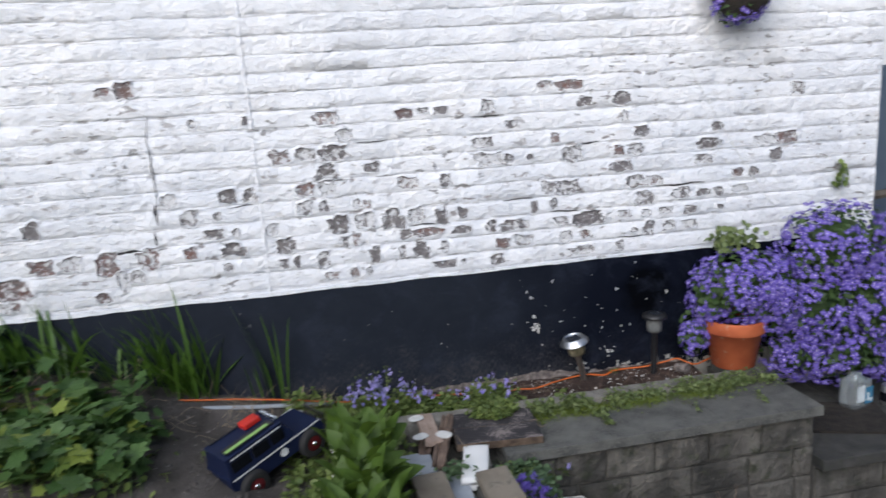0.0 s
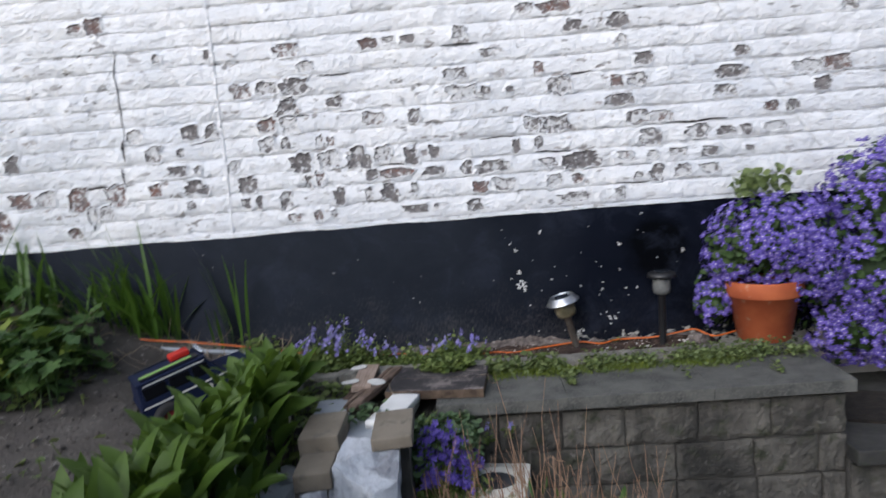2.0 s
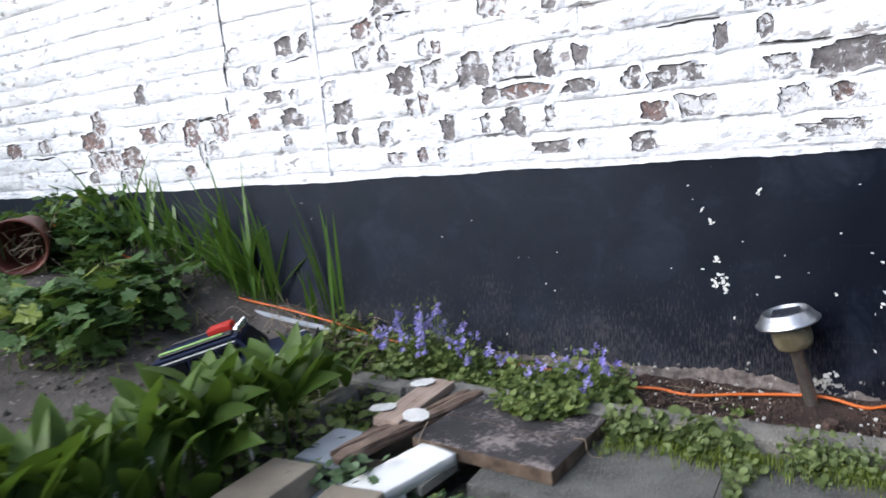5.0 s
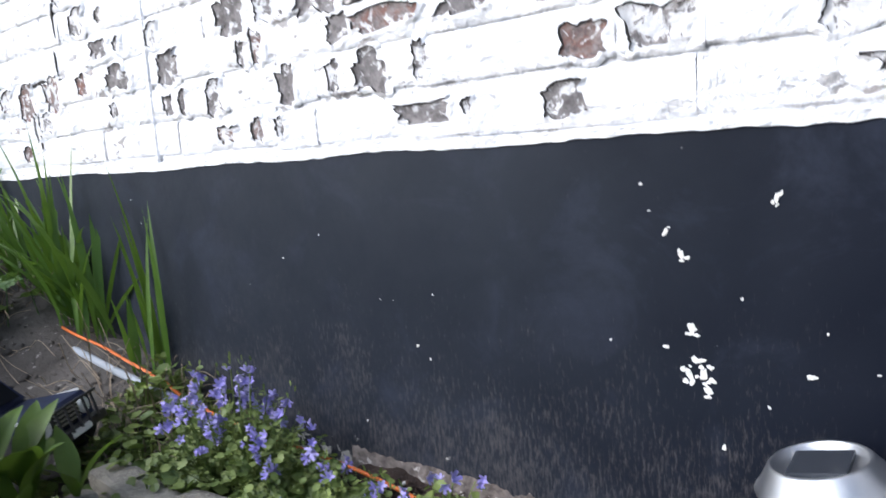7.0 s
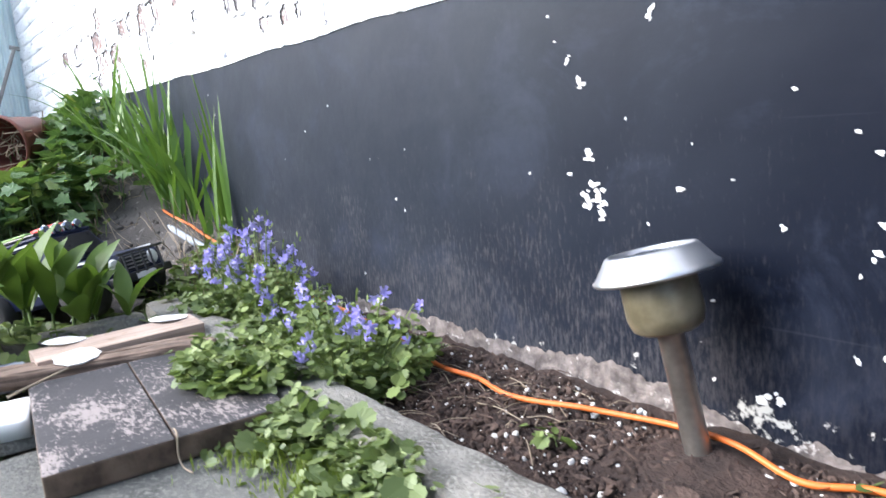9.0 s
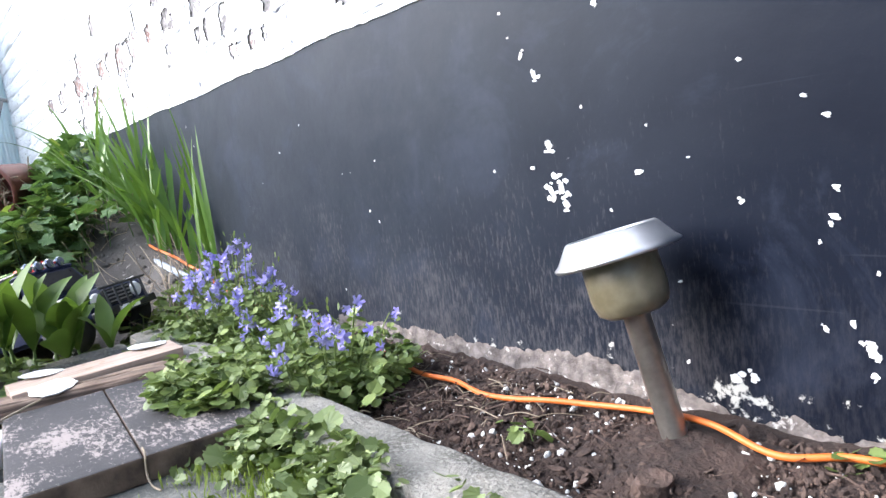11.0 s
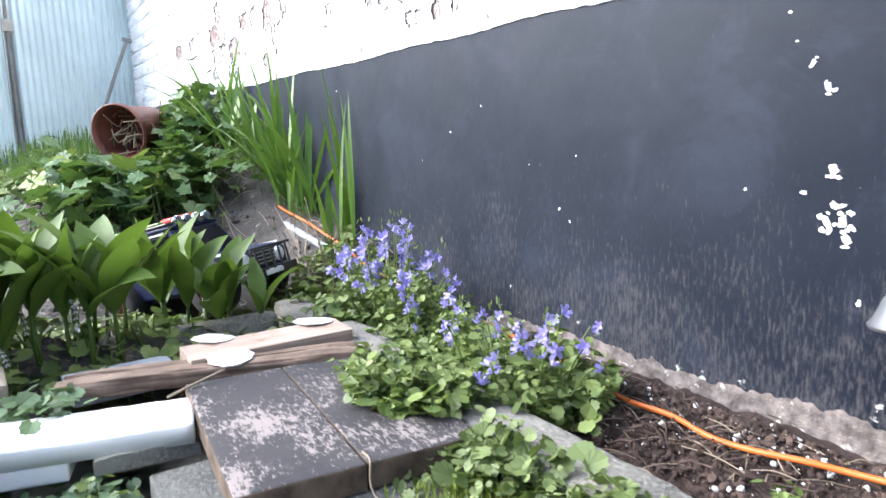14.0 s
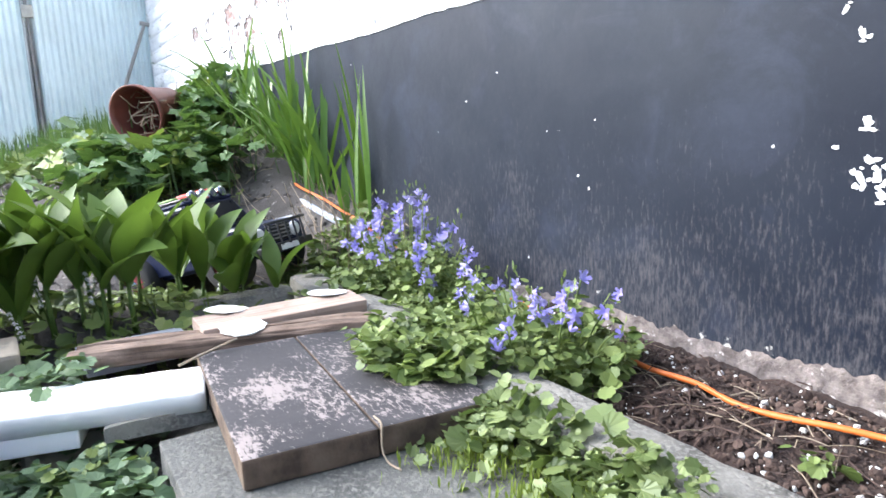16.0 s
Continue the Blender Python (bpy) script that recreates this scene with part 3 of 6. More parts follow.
for j in range(SY + 1):
    for i in range(SX + 1):
        x, y = -0.60 + 1.36 * i / SX, -0.305 + 0.30 * j / SY
        z = -0.048 + 0.012 * noise.noise((x * 9, y * 9, 2)) + 0.007 * noise.noise((x * 33, y * 33, 5)) + 0.003 * noise.noise((x * 90, y * 90, 7))
        sv.append((x, y, z - 0.02 * smooth01((y + 0.05) / -0.25) + 0.014 * math.exp(-((x - 0.22) ** 2 + (y + 0.10) ** 2) / 0.004)))
strip.add(sv, [(j * (SX + 1) + i, j * (SX + 1) + i + 1, (j + 1) * (SX + 1) + i + 1, (j + 1) * (SX + 1) + i) for j in range(SY) for i in range(SX)])
whole("soil_strip", strip, M_SOIL, "dark crumbly potting soil against the plinth", "soil", kind="structure", smooth=True)

def rough_bar(x0, x1, y0, y1, z0, z1, c, seed, amp=1.0):
    """A cast or cut bar along x with rounded, crumbling edges."""
    n, v = max(6, int((x1 - x0) / 0.011)), []
    side = [(y0, z0), (y0, z1 - c), (y0 + 0.3 * c, z1 - 0.3 * c), (y0 + c, z1)] + [(y0 + c + (y1 - y0 - 2 * c) * q / 5, z1) for q in range(1, 5)] + [(y1 - c, z1), (y1 - 0.3 * c, z1 - 0.3 * c), (y1, z1 - c), (y1, z0)]
    k = len(side)
    for i in range(n + 1):
        x = x0 + (x1 - x0) * i / n
        for y, z in side:
            e = 1.0 if min(y - y0, y1 - y) < 1.2 * c and z > z1 - 1.5 * c else 0.35
            a = amp * e * (0.0030 * noise.noise((x * 14, y * 20, seed)) + 0.0026 * noise.noise((x * 55, y * 60, seed + 3)))
            inward = 1 if y < (y0 + y1) / 2 else -1
            v.append((x, y + inward * abs(a) * 0.8 * e, z + (a - 0.002 * e if z > z0 else 0)))
    f = [(i * k + j, (i + 1) * k + j, (i + 1) * k + (j + 1) % k, i * k + (j + 1) % k) for i in range(n) for j in range(k)]
    return Geo().add(v, f + [tuple(range(k)), tuple(n * k + j for j in range(k - 1, -1, -1))])


kerb = thing("kerb", "long pale concrete kerb holding the soil strip", "kerb", kind="structure")
for x0, x1 in ((-0.66, 0.55), (0.554, 0.84)):
    part("kerb_stone", rough_bar(x0, x1, -0.370, -0.290, -0.11, -0.004, 0.006, x0 * 9), M_KERB, kerb, smooth=True)

coping = thing("coping", "grey weathered stone coping on the retaining wall", "coping", kind="structure")
for x0, x1 in ((-0.335, 0.0865), (0.088, 0.5465), (0.548, 0.988)):
    part("coping_slab", rough_bar(x0, x1, -0.685, -0.373, -0.072, -0.030, 0.0025, x0 * 7, 0.4), M_STONE, coping)
part("coping_slab", Geo().box(0.845, 0.990, -0.374, -0.10, -0.080, -0.030, 0.007), M_STONE, coping)

retaining = whole("retaining_wall_core", Geo().box(-0.35, 0.965, -0.640, -0.40, -0.76, -0.082), M_JOINT, "mortar core of the block retaining wall", "wall", kind="structure")
whole("retaining_core_east", Geo().box(0.86, 0.962, -0.42, -0.05, -0.76, -0.082), M_JOINT, "end of the block retaining wall", "wall", kind="structure")


def split_block(w, h, seed):
    """A split-faced block: flat back, bulging rough front."""
    g, n, k = Geo(), 18, 9
    v = []
    for j in range(k + 1):
        for i in range(n + 1):
            u, t = i / n, j / k
            rim = min(u, 1 - u, t * h / w, (1 - t) * h / w)
            y = -0.005 * smooth01(rim * 12) - (0.007 * noise.noise((u * 3 + seed, t * 2, seed)) + 0.005 * noise.noise((u * 8 + seed, t * 4, seed)) + 0.003 * noise.noise((u * 22 + seed, t * 11, seed))) * smooth01(rim * 11)
            v.append((u * w + 0.008 * noise.noise((t * 4, seed, 1)) + 0.003 * noise.noise((t * 15, u * 9, seed)), y, t * h + 0.007 * noise.noise((u * 4, seed, 2)) + 0.003 * noise.noise((u * 17, t * 9, seed + 4))))
    f = [(j * (n + 1) + i, j * (n + 1) + i + 1, (j + 1) * (n + 1) + i + 1, (j + 1) * (n + 1) + i) for j in range(k) for i in range(n)]
    c = [(0, 0.03, 0), (w, 0.03, 0), (w, 0.03, h), (0, 0.03, h)]
    ci = [0, n, (n + 1) * (k + 1) - 1, (n + 1) * k]
    b = len(v)
    v += c
    f += [(ci[0], b, b + 1, *range(n, 0, -1)), (ci[1], b + 1, b + 2, *[(n + 1) * (j + 1) - 1 for j in range(k, 1, -1)])]
    f += [(ci[3], *[(n + 1) * k + i for i in range(1, n)], ci[2], b + 2, b + 3), (ci[0], *[(n + 1) * j for j in range(1, k)], ci[3], b + 3, b)]
    return g.add(v, f)


BH = 0.122
for row in range(5):
    z = -0.085 - (row + 1) * (BH + 0.008)
    x = -0.36 - (0.15 if row % 2 else 0.0) + 0.02 * row
    while x < 0.95:
        w = U(0.19, 0.27)
        if x + w > 0.90:
            w = 0.968 - x
        x0 = max(x, -0.36)
        if x + w - x0 > 0.05:
            b = part("block", split_block(x + w - x0, BH + U(-0.006, 0.004), U(0, 50)), M_BLOCK, retaining)
            b.location = (x0, -0.652, z)
        x += w + 0.009

# lower step to the east of the raised bed
lower = thing("lower_step", "grey stone slabs of the lower step", "step", kind="structure")
for x0, x1 in ((0.972, 1.42), (1.425, 1.93), (1.935, 2.5), (2.505, 3.1)):
    part("step_slab", Geo().box(x0, x1, -0.72, -0.36, -0.305, -0.255, 0.007), M_STEP, lower)
    part("step_slab", Geo().box(x0, x1, -0.356, 0.49 if x0 > 1.79 else -0.006, -0.305, -0.257, 0.004), M_STEP, lower)
lower_core = whole("lower_step_core", Geo().box(0.972, 3.1, -0.665, 0.48, -0.76, -0.306), M_JOINT, "mortar core of the lower step", "wall", kind="structure")
for row in range(3):
    z, x = -0.31 - (row + 1) * (BH + 0.008), 0.975 - 0.12 * (row % 2)
    while x < 3.1:
        w = U(0.24, 0.33)
        x0 = max(x, 0.975)
        if x + w - x0 > 0.05:
            b = part("block", split_block(x + w - x0, BH, U(0, 50)), M_BLOCK, lower_core)
            b.location = (x0, -0.678, z)
        x += w + 0.009

# corrugated gate across the far end of the bed
gate = thing("gate", "pale turquoise corrugated metal gate, closed", "gate", kind="structure")
for y0, y1, top in ((-0.62, 0.0, 2.3), (-1.75, -0.66, 2.3)):
    g, n = Geo(), int((y1 - y0) / 0.0045)
    v = []
    for i in range(n + 1):
        y = y0 + (y1 - y0) * i / n
        x = -4.35 + 0.008 * math.tanh(2.2 * math.sin(2 * math.pi * y / 0.036))
        v += [(x, y, 0.2), (x, y, top)]
    g.add(v, [(2 * i, 2 * i + 2, 2 * i + 3, 2 * i + 1) for i in range(n)])
    v2 = [(p[0] - 0.02, p[1], p[2]) for p in v]
    g.add(v2, [(2 * i, 2 * i + 1, 2 * i + 3, 2 * i + 2) for i in range(n)])
    part("gate_panel", g, M_TEAL, gate, smooth=True)
part("gate_post", Geo().box(-4.39, -4.337, -0.650, -0.632, 0.18, 2.35, 0.003), M_POLE, gate, "grey weathered post between the sheets")
part("gate_post", Geo().tube([(-4.33, -0.668, 0.18), (-4.33, -0.660, 2.3)], 0.006, 8), M_TIN, gate, "thin bright metal edge rod")
part("gate_hinge", Geo().box(-4.345, -4.320, -0.67, -0.61, 0.95, 1.02, 0.004), M_STAKE, gate)
# Added out of view: darkens what the black plinth mirrors.
whole("wall_south", Geo().box(-3.5, 9.0, -7.3, -7.0, -0.75, 2.1), M_JOINT, "unseen dark wall added to dim the plinth's reflections", "wall", kind="structure")
# Unseen end wall, kept low so bright sky shows in the plinth's reflections.
whole("wall_west", Geo().box(-4.7, -4.45, -9, 0.27, -0.75, 1.2), M_PLASTER, "unseen plain wall added behind the gate", "wall", kind="structure")

# vertical seams in the paint
for sx, sw in ((-1.170, 0.008),):
    g = Geo()
    v = []
    for i in range(60):
        z = 0.505 + i * 0.04
        x = sx + 0.006 * noise.noise((z * 3, sx, 0)) + 0.012 * (z - 0.5) * 0.2
        for dx, dy in ((-sw, 0.002), (-sw * 0.5, -0.0035), (sw * 0.5, -0.0035), (sw, 0.002)):
            v.append((x + dx, dy + 0.001 * noise.noise((z * 20, sx, 1)), z))
    g.add(v, [(4 * i + k, 4 * i + k + 1, 4 * i + k + 5, 4 * i + k + 4) for i in range(59) for k in range(3)])
    whole("trim", g, M_WHITE, "raised vertical seam in the white paint", "seam", kind="structure")

# ragged lower lip of the white paint over the plinth
lip, lv = Geo(), []
for i in range(1400):
    x = -4.58 + 6.36 * i / 1399
    d = 0.0025 + 0.006 * (0.5 + noise.noise((x * 5, 3.3, 0))) + 0.0025 * noise.noise((x * 23, 1.1, 0)) + 0.0008 * noise.noise((x * 90, 2.1, 0))
    e = 0.509 - d - 0.003 * smooth01((-0.55 - x) / 0.3) + 0.0016 * noise.noise((x * 45, 7.1, 0))
    lv += [(x, 0.004, 0.5165), (x, -0.0070, 0.5135), (x, -0.0075, e), (x, -0.0030, e - 0.0008)]
lip.add(lv, [(4 * i + k, 4 * i + k + 1, 4 * i + k + 5, 4 * i + k + 4) for i in range(1399) for k in range(3)])
whole("trim_lip", lip, M_WHITE, "ragged lower edge of the white paint", "paint edge", kind="structure")

# chips in the black paint: places along the wall, height, size
CHIPS_A = ((0.095, 0.424, 9), (-0.03, 0.383, 8), (-0.011, 0.357, 9), (0.001, 0.266, 11), (0.004, 0.226, 11), (-0.003, 0.208, 12), (0.019, 0.19, 12), (0.014, 0.209, 13), (-0.033, 0.239, 6),
           (-0.444, 0.188, 5), (-0.419, 0.169, 4), (-0.766, 0.319, 4), (0.131, 0.224, 8), (-0.06, 0.443, 4), (0.059, 0.307, 4), (-0.05, 0.41, 3), (-0.106, 0.239, 4), (0.037, 0.121, 6), (0.088, 0.181, 4),
           (0.25, 0.187, 6), (0.34, 0.198, 6), (0.337, 0.171, 8), (0.323, 0.147, 4), (0.316, 0.283, 5), (0.335, 0.264, 6), (0.41, 0.244, 7), (0.258, 0.326, 5), (0.413, 0.349, 9), (0.507, 0.471, 7))
CHIPS_B = ((0.195, 0.236, 3), (0.172, 0.099, 4), (0.371, 0.119, 4), (0.324, 0.062, 6), (0.362, 0.047, 13), (0.385, 0.042, 10), (0.229, -0.004, 12), (0.25, 0.002, 9), (0.174, 0.006, 5), (0.398, 0.064, 6), (0.491, 0.403, 4),
           (0.668, 0.307, 10), (0.565, 0.283, 6), (0.433, 0.166, 7), (0.477, 0.165, 7), (0.348, 0.070, 6), (0.364, 0.022, 7), (0.441, 0.137, 5), (0.147, 0.275, 3), (-0.66, 0.366, 3))
for cx, cz, cr in CHIPS_A + CHIPS_B:
    g = Geo()
    for q in range(4 if cr >= 9 else 2 if cr >= 6 else 1):
        n, r = 12, cr * (0.00046 if cr >= 9 else 0.00045) * (1.0 if q == 0 else U(0.35, 0.75))
        ox, oz = (0.0, 0.0) if q == 0 else (cr * U(-0.00075, 0.00075), cr * U(-0.0009, 0.0009))
        ring, sq, lean = [1 + 0.34 * U(-1, 1) for _ in range(n)], U(0.65, 1.3), U(-0.5, 0.5)
        v = [(cx + ox, -0.0055, cz + oz)]
        for i, w in enumerate(ring):
            dx, dz = r * w * math.cos(2 * math.pi * i / n) / sq, r * w * sq * math.sin(2 * math.pi * i / n)
            v.append((cx + ox + dx + lean * dz, -0.0050 - 0.0001 * q, cz + oz + dz))
        v += [(cx + ox + (p[0] - cx - ox) * 1.05, -0.0035, cz + oz + (p[2] - cz - oz) * 1.05) for p in v[1:]]
        g.add(v, [(0, 1 + (i + 1) % n, 1 + i) for i in range(n)] + [(1 + i, 1 + (i + 1) % n, 1 + n + (i + 1) % n, 1 + n + i) for i in range(n)])
    part("paint_chip", g, M_CHIP, plinth)


# ---- solar lamps ----
def solar_lamp(m, label, cap_mat, glass_mat_, pole_mat, cap_r, height, flat):
    """Stake, glass housing, flared cap and the panel in its top."""
    lamp = thing("solar_lamp", label, "garden lamp", m, "solar lamps on stakes")
    top = height
    part("stake", Geo().lathe([(0.013, -0.05), (0.014, 0.0), (0.014, top - 0.08), (0.016, top - 0.078), (0.0, top - 0.076)], 20), pole_mat, lamp, smooth=True)
    r = cap_r * (0.62 if flat else 0.61)
    prof = [(0.016, top - 0.080), (r * 0.70, top - 0.0785), (r * 0.90, top - 0.073), (r * 0.985, top - 0.062), (r, top - 0.055), (r * 0.985, top - 0.018), (r * 0.9, top - 0.012)]
    part("lamp_glass", Geo().lathe(prof, 36), glass_mat_, lamp, smooth=True)
    if flat:
        prof = [(r * 0.9, top - 0.012), (cap_r, top - 0.010), (cap_r, top - 0.002), (cap_r * 0.93, top + 0.008), (cap_r * 0.4, top + 0.012), (0.0, top + 0.012)]
    else:
        prof = [(r * 0.9, top - 0.016), (cap_r * 0.98, top - 0.0185), (cap_r, top - 0.017), (cap_r, top - 0.0145), (cap_r * 0.93, top - 0.0105), (cap_r * 0.74, top + 0.0075), (cap_r * 0.70, top + 0.0095), (cap_r * 0.665, top + 0.0085), (cap_r * 0.645, top + 0.0015), (0.0, top + 0.0015)]
    cap = part("cap", Geo().lathe(prof, 56), cap_mat, lamp, smooth=True)
    if flat:
        s = cap_r * 0.45
        panel = Geo().box(-s, s, -s, s, top + 0.0125, top + 0.015, 0.001)
    else:
        s = cap_r * 0.42
        panel = Geo().box(-s, s, -s, s, top + 0.001, top + 0.0065, 0.001)
    part("solar_panel", panel, M_PANEL, cap, "dark glass solar panel")
    return lamp


solar_lamp(pose(0.206, -0.090, -0.042, 1.5, -13.5, 0), "stainless steel solar stake lamp leaning in the soil strip", M_STEEL, M_HOUSE, M_STAKE, 0.0665, 0.211, False)
solar_lamp(pose(0.545, -0.112, -0.042, 0, 1.0, 10), "black plastic solar stake lamp with cloudy glass", M_BLACKP, M_GREYGL, M_BLACKP, 0.056, 0.275, True)

# ---- orange cable and dead stems ----
cable_pts = [(-2.75, -0.16, 0.44), (-2.45, -0.16, 0.375), (-2.33, -0.15, 0.325), (-2.10, -0.125, 0.254), (-1.93, -0.100, 0.200), (-1.80, -0.085, 0.156), (-1.70, -0.080, 0.132), (-1.53, -0.086, 0.106), (-1.385, -0.080, 0.086), (-1.25, -0.086, 0.068), (-1.12, -0.085, 0.046), (-0.98, -0.100, 0.024), (-0.80, -0.075, -0.012), (-0.55, -0.065, -0.028), (-0.316, -0.095, -0.034),
             (-0.25, -0.110, -0.034), (-0.189, -0.118, -0.037), (-0.12, -0.114, -0.036), (-0.06, -0.120, -0.040), (-0.013, -0.112, -0.040), (0.04, -0.096, -0.037), (0.083, -0.080, -0.038), (0.162, -0.066, -0.034), (0.235, -0.070, -0.030), (0.307, -0.082, -0.039), (0.364, -0.061, -0.034), (0.43, -0.055, -0.034),
             (0.52, -0.07, -0.03), (0.62, -0.085, -0.012), (0.68, -0.09, -0.004), (0.74, -0.14, -0.022), (0.88, -0.10, -0.020), (1.04, -0.10, -0.10), (1.12, -0.16, -0.245)]
whole("extension_cable", Geo().tube(spline(cable_pts, 10), 0.0036, 10), M_CABLE, "bright orange rubber extension cable lying on the soil", "cable", smooth=True)

def rock_geo(sx, sy, sz, seed, top=0.62):
    """An angular broken rock."""
    bm = bmesh.new()
    bmesh.ops.create_icosphere(bm, subdivisions=4, radius=1)
    r = random.Random(seed)
    planes = [(Vector((r.gauss(0, 1), r.gauss(0, 1), r.gauss(0, 0.5))).normalized(), r.uniform(0.66, 0.92)) for _ in range(11)] + [(Vector((r.gauss(0, 0.12), r.gauss(0, 0.12), 1)).normalized(), top)]
    for v in bm.verts:
        for n, d in planes:
            o = v.co.dot(n) - d
            if o > 0:
                v.co -= n * o
        v.co += v.co.normalized() * (0.06 * noise.noise(v.co * 3 + Vector((seed, 0, 0))) + 0.035 * noise.noise(v.co * 8 + Vector((seed, 0, 0))) + 0.02 * noise.noise(v.co * 22 + Vector((seed, 0, 0))))
    bmesh.ops.scale(bm, vec=(sx, sy, sz), verts=bm.verts)
    return Geo().take(bm)


# ---- slabs, tiles and timber at the corner ----
TILT = -5.5
for cx, cy in ((-0.338, -0.5585), (-0.3265, -0.4285)):
    t = whole("clay_tile", Geo().box(-0.166, 0.166, -0.0645, 0.0645, 0, 0.030, 0.003), [M_TILE, M_TILE_EDGE], "worn dark clay tile with pale scuffs lying on the coping", "tile", pose(cx, cy, -0.030, 0, 0, TILT), "tiles on the coping")
    for poly in t.data.polygons:
        poly.material_index = 0 if poly.normal.z > 0.6 else 1
marble = whole("marble_offcut", rough_bar(-0.240, 0.0, -0.047, 0.047, 0.005, 0.031, 0.003, 4.0, 0.5).box(-0.238, -0.135, -0.0455, 0.045, -0.018, 0.007, 0.003), M_MARBLE, "white marble offcut resting on the stones", "stone", pose(-0.437, -0.612, -0.038, 0, 0, 75.5), smooth=True)
whole("bedding_stone", rough_bar(-0.052, 0.036, -0.105, 0.01, -0.016, 0.0045, 0.006, 12.0), M_KERB, "flat grey stone under the marble offcut", "stone", pose(-0.432, -0.622, -0.034, 0, 0, -7))
whole("slate_offcut", Geo().box(-0.06, 0.06, -0.15, 0.0, 0, 0.014, 0.002), M_BLUESTONE, "thin pale blue-grey slate offcut beside the driftwood", "stone", pose(-0.675, -0.585, -0.036, 0, 0, 3))

whole("slate_offcut", rough_bar(-0.60, -0.515, -0.965, -0.735, -0.059, -0.034, 0.002, 31.0, 0.4), M_BLUESTONE, "thin pale blue-grey slate offcut between the slabs", "stone")


def worn_stick(length, w, h, seed, lump=0.15):
    """A split stick: an irregular tube with flattened section."""
    g, n, k = Geo(), 60, 28
    v, f = [], []
    for j in range(n + 1):
        t = j / n
        s = (0.75 + 0.25 * smooth01(t * 12)) * (0.7 + 0.3 * smooth01((1 - t) * 14))
        for i in range(k):
            a = 2 * math.pi * i / k
            q = 1 + lump * noise.noise((t * 7 + seed, math.cos(a), math.sin(a))) + 0.6 * lump * noise.noise((t * 3 + seed, 3 * math.cos(a), 3 * math.sin(a))) + 0.16 * noise.noise((t * 2.5 + seed, 5 * math.cos(a), 5 * math.sin(a)))
            c, d = math.cos(a), math.sin(a)
            sx = math.copysign(abs(c) ** 0.4, c)
            sz = math.copysign(abs(d) ** 0.4, d)
            v.append((length * (t - 0.5), w * 0.5 * sx * q * s + 0.006 * noise.noise((t * 2, seed, 4)), h * 0.5 * (1 + sz * q * s)))
    for j in range(n):
        f += [(j * k + i, j * k + (i + 1) % k, (j + 1) * k + (i + 1) % k, (j + 1) * k + i) for i in range(k)]
    f += [tuple(range(k))[::-1], tuple(n * k + i for i in range(k))]
    return g.add(v, f)


whole("driftwood_stick", worn_stick(0.42, 0.034, 0.023, 3, 0.3), M_WOOD, "brown weathered split stick lying along the tiles", "wood", pose(-0.542, -0.548, -0.014, 0, 0, 74), smooth=True)
whole("driftwood_stick", worn_stick(0.33, 0.05, 0.020, 9), M_WOOD, "grey weathered stick under the timber offcut", "wood", pose(-0.605, -0.44, -0.036, 0, 0, 80), smooth=True)
whole("timber_offcut", Geo().box(-0.125, 0.125, -0.034, 0.034, 0, 0.020, 0.002), M_PLANK, "pale sawn timber offcut across the sticks", "wood", pose(-0.594, -0.462, -0.003, 3, 0, 91))
for i, (dx, dy, dz) in enumerate(((-0.635, -0.535, 0.0185), (-0.545, -0.535, 0.0125), (-0.63, -0.375, 0.0185))):
    g = Geo()
    n = 28
    v = [(0, 0, 0.0035)] + [(0.031 * (1 + 0.04 * math.cos(a * 9) + 0.035 * math.cos(a * 4 + i) + 0.03 * math.cos(a * 13 + 2 * i)) * math.cos(a), 0.031 * (1 + 0.04 * math.cos(a * 9) + 0.035 * math.cos(a * 4 + i) + 0.03 * math.cos(a * 13 + 2 * i)) * math.sin(a), 0.0015 + 0.0008 * math.cos(a * 3)) for a in (2 * math.pi * q / n for q in range(n))]
    v += [(p[0], p[1], 0.0) for p in v[1:]]
    g.add(v, [(0, 1 + q, 1 + (q + 1) % n) for q in range(n)] + [(1 + q, 1 + n + q, 1 + n + (q + 1) % n, 1 + (q + 1) % n) for q in range(n)])
    whole("shell_disc", g, M_DISC, "flat white shell disc on the wood", "shell", pose(dx, dy, dz, U(-6, 6), U(-6, 6), U(0, 90)), "white discs on the wood")
whole("driftwood_stick", worn_stick(0.40, 0.014, 0.013, 17, 0.3), M_WOOD, "thin split strip of wood along the weathered stick", "wood", pose(-0.567, -0.545, -0.004, 0, 0, 74.5), smooth=True)
for pts, r in (([(-0.50, -0.555, 0.012), (-0.49, -0.60, 0.004), (-0.475, -0.635, 0.0)], 0.0017), ([(-0.188, -0.505, 0.003), (-0.163, -0.509, 0.005), (-0.158, -0.512, -0.016), (-0.148, -0.511, -0.027), (-0.128, -0.508, -0.027)], 0.0011)):
    whole("dry_stalk", Geo().tube(spline(pts, 6), r, 6), M_STRAW, "pale dry stalk hanging over the edge", "stalk", smooth=True)

# edging stones round the lily bed
EDGE = ((-0.655, -0.285, 0.16, 0.075, 5, M_KERB), (-0.84, -0.305, 0.24, 0.07, -4, M_KERB), (-0.875, -0.455, 0.20, 0.055, 88, M_KERB))
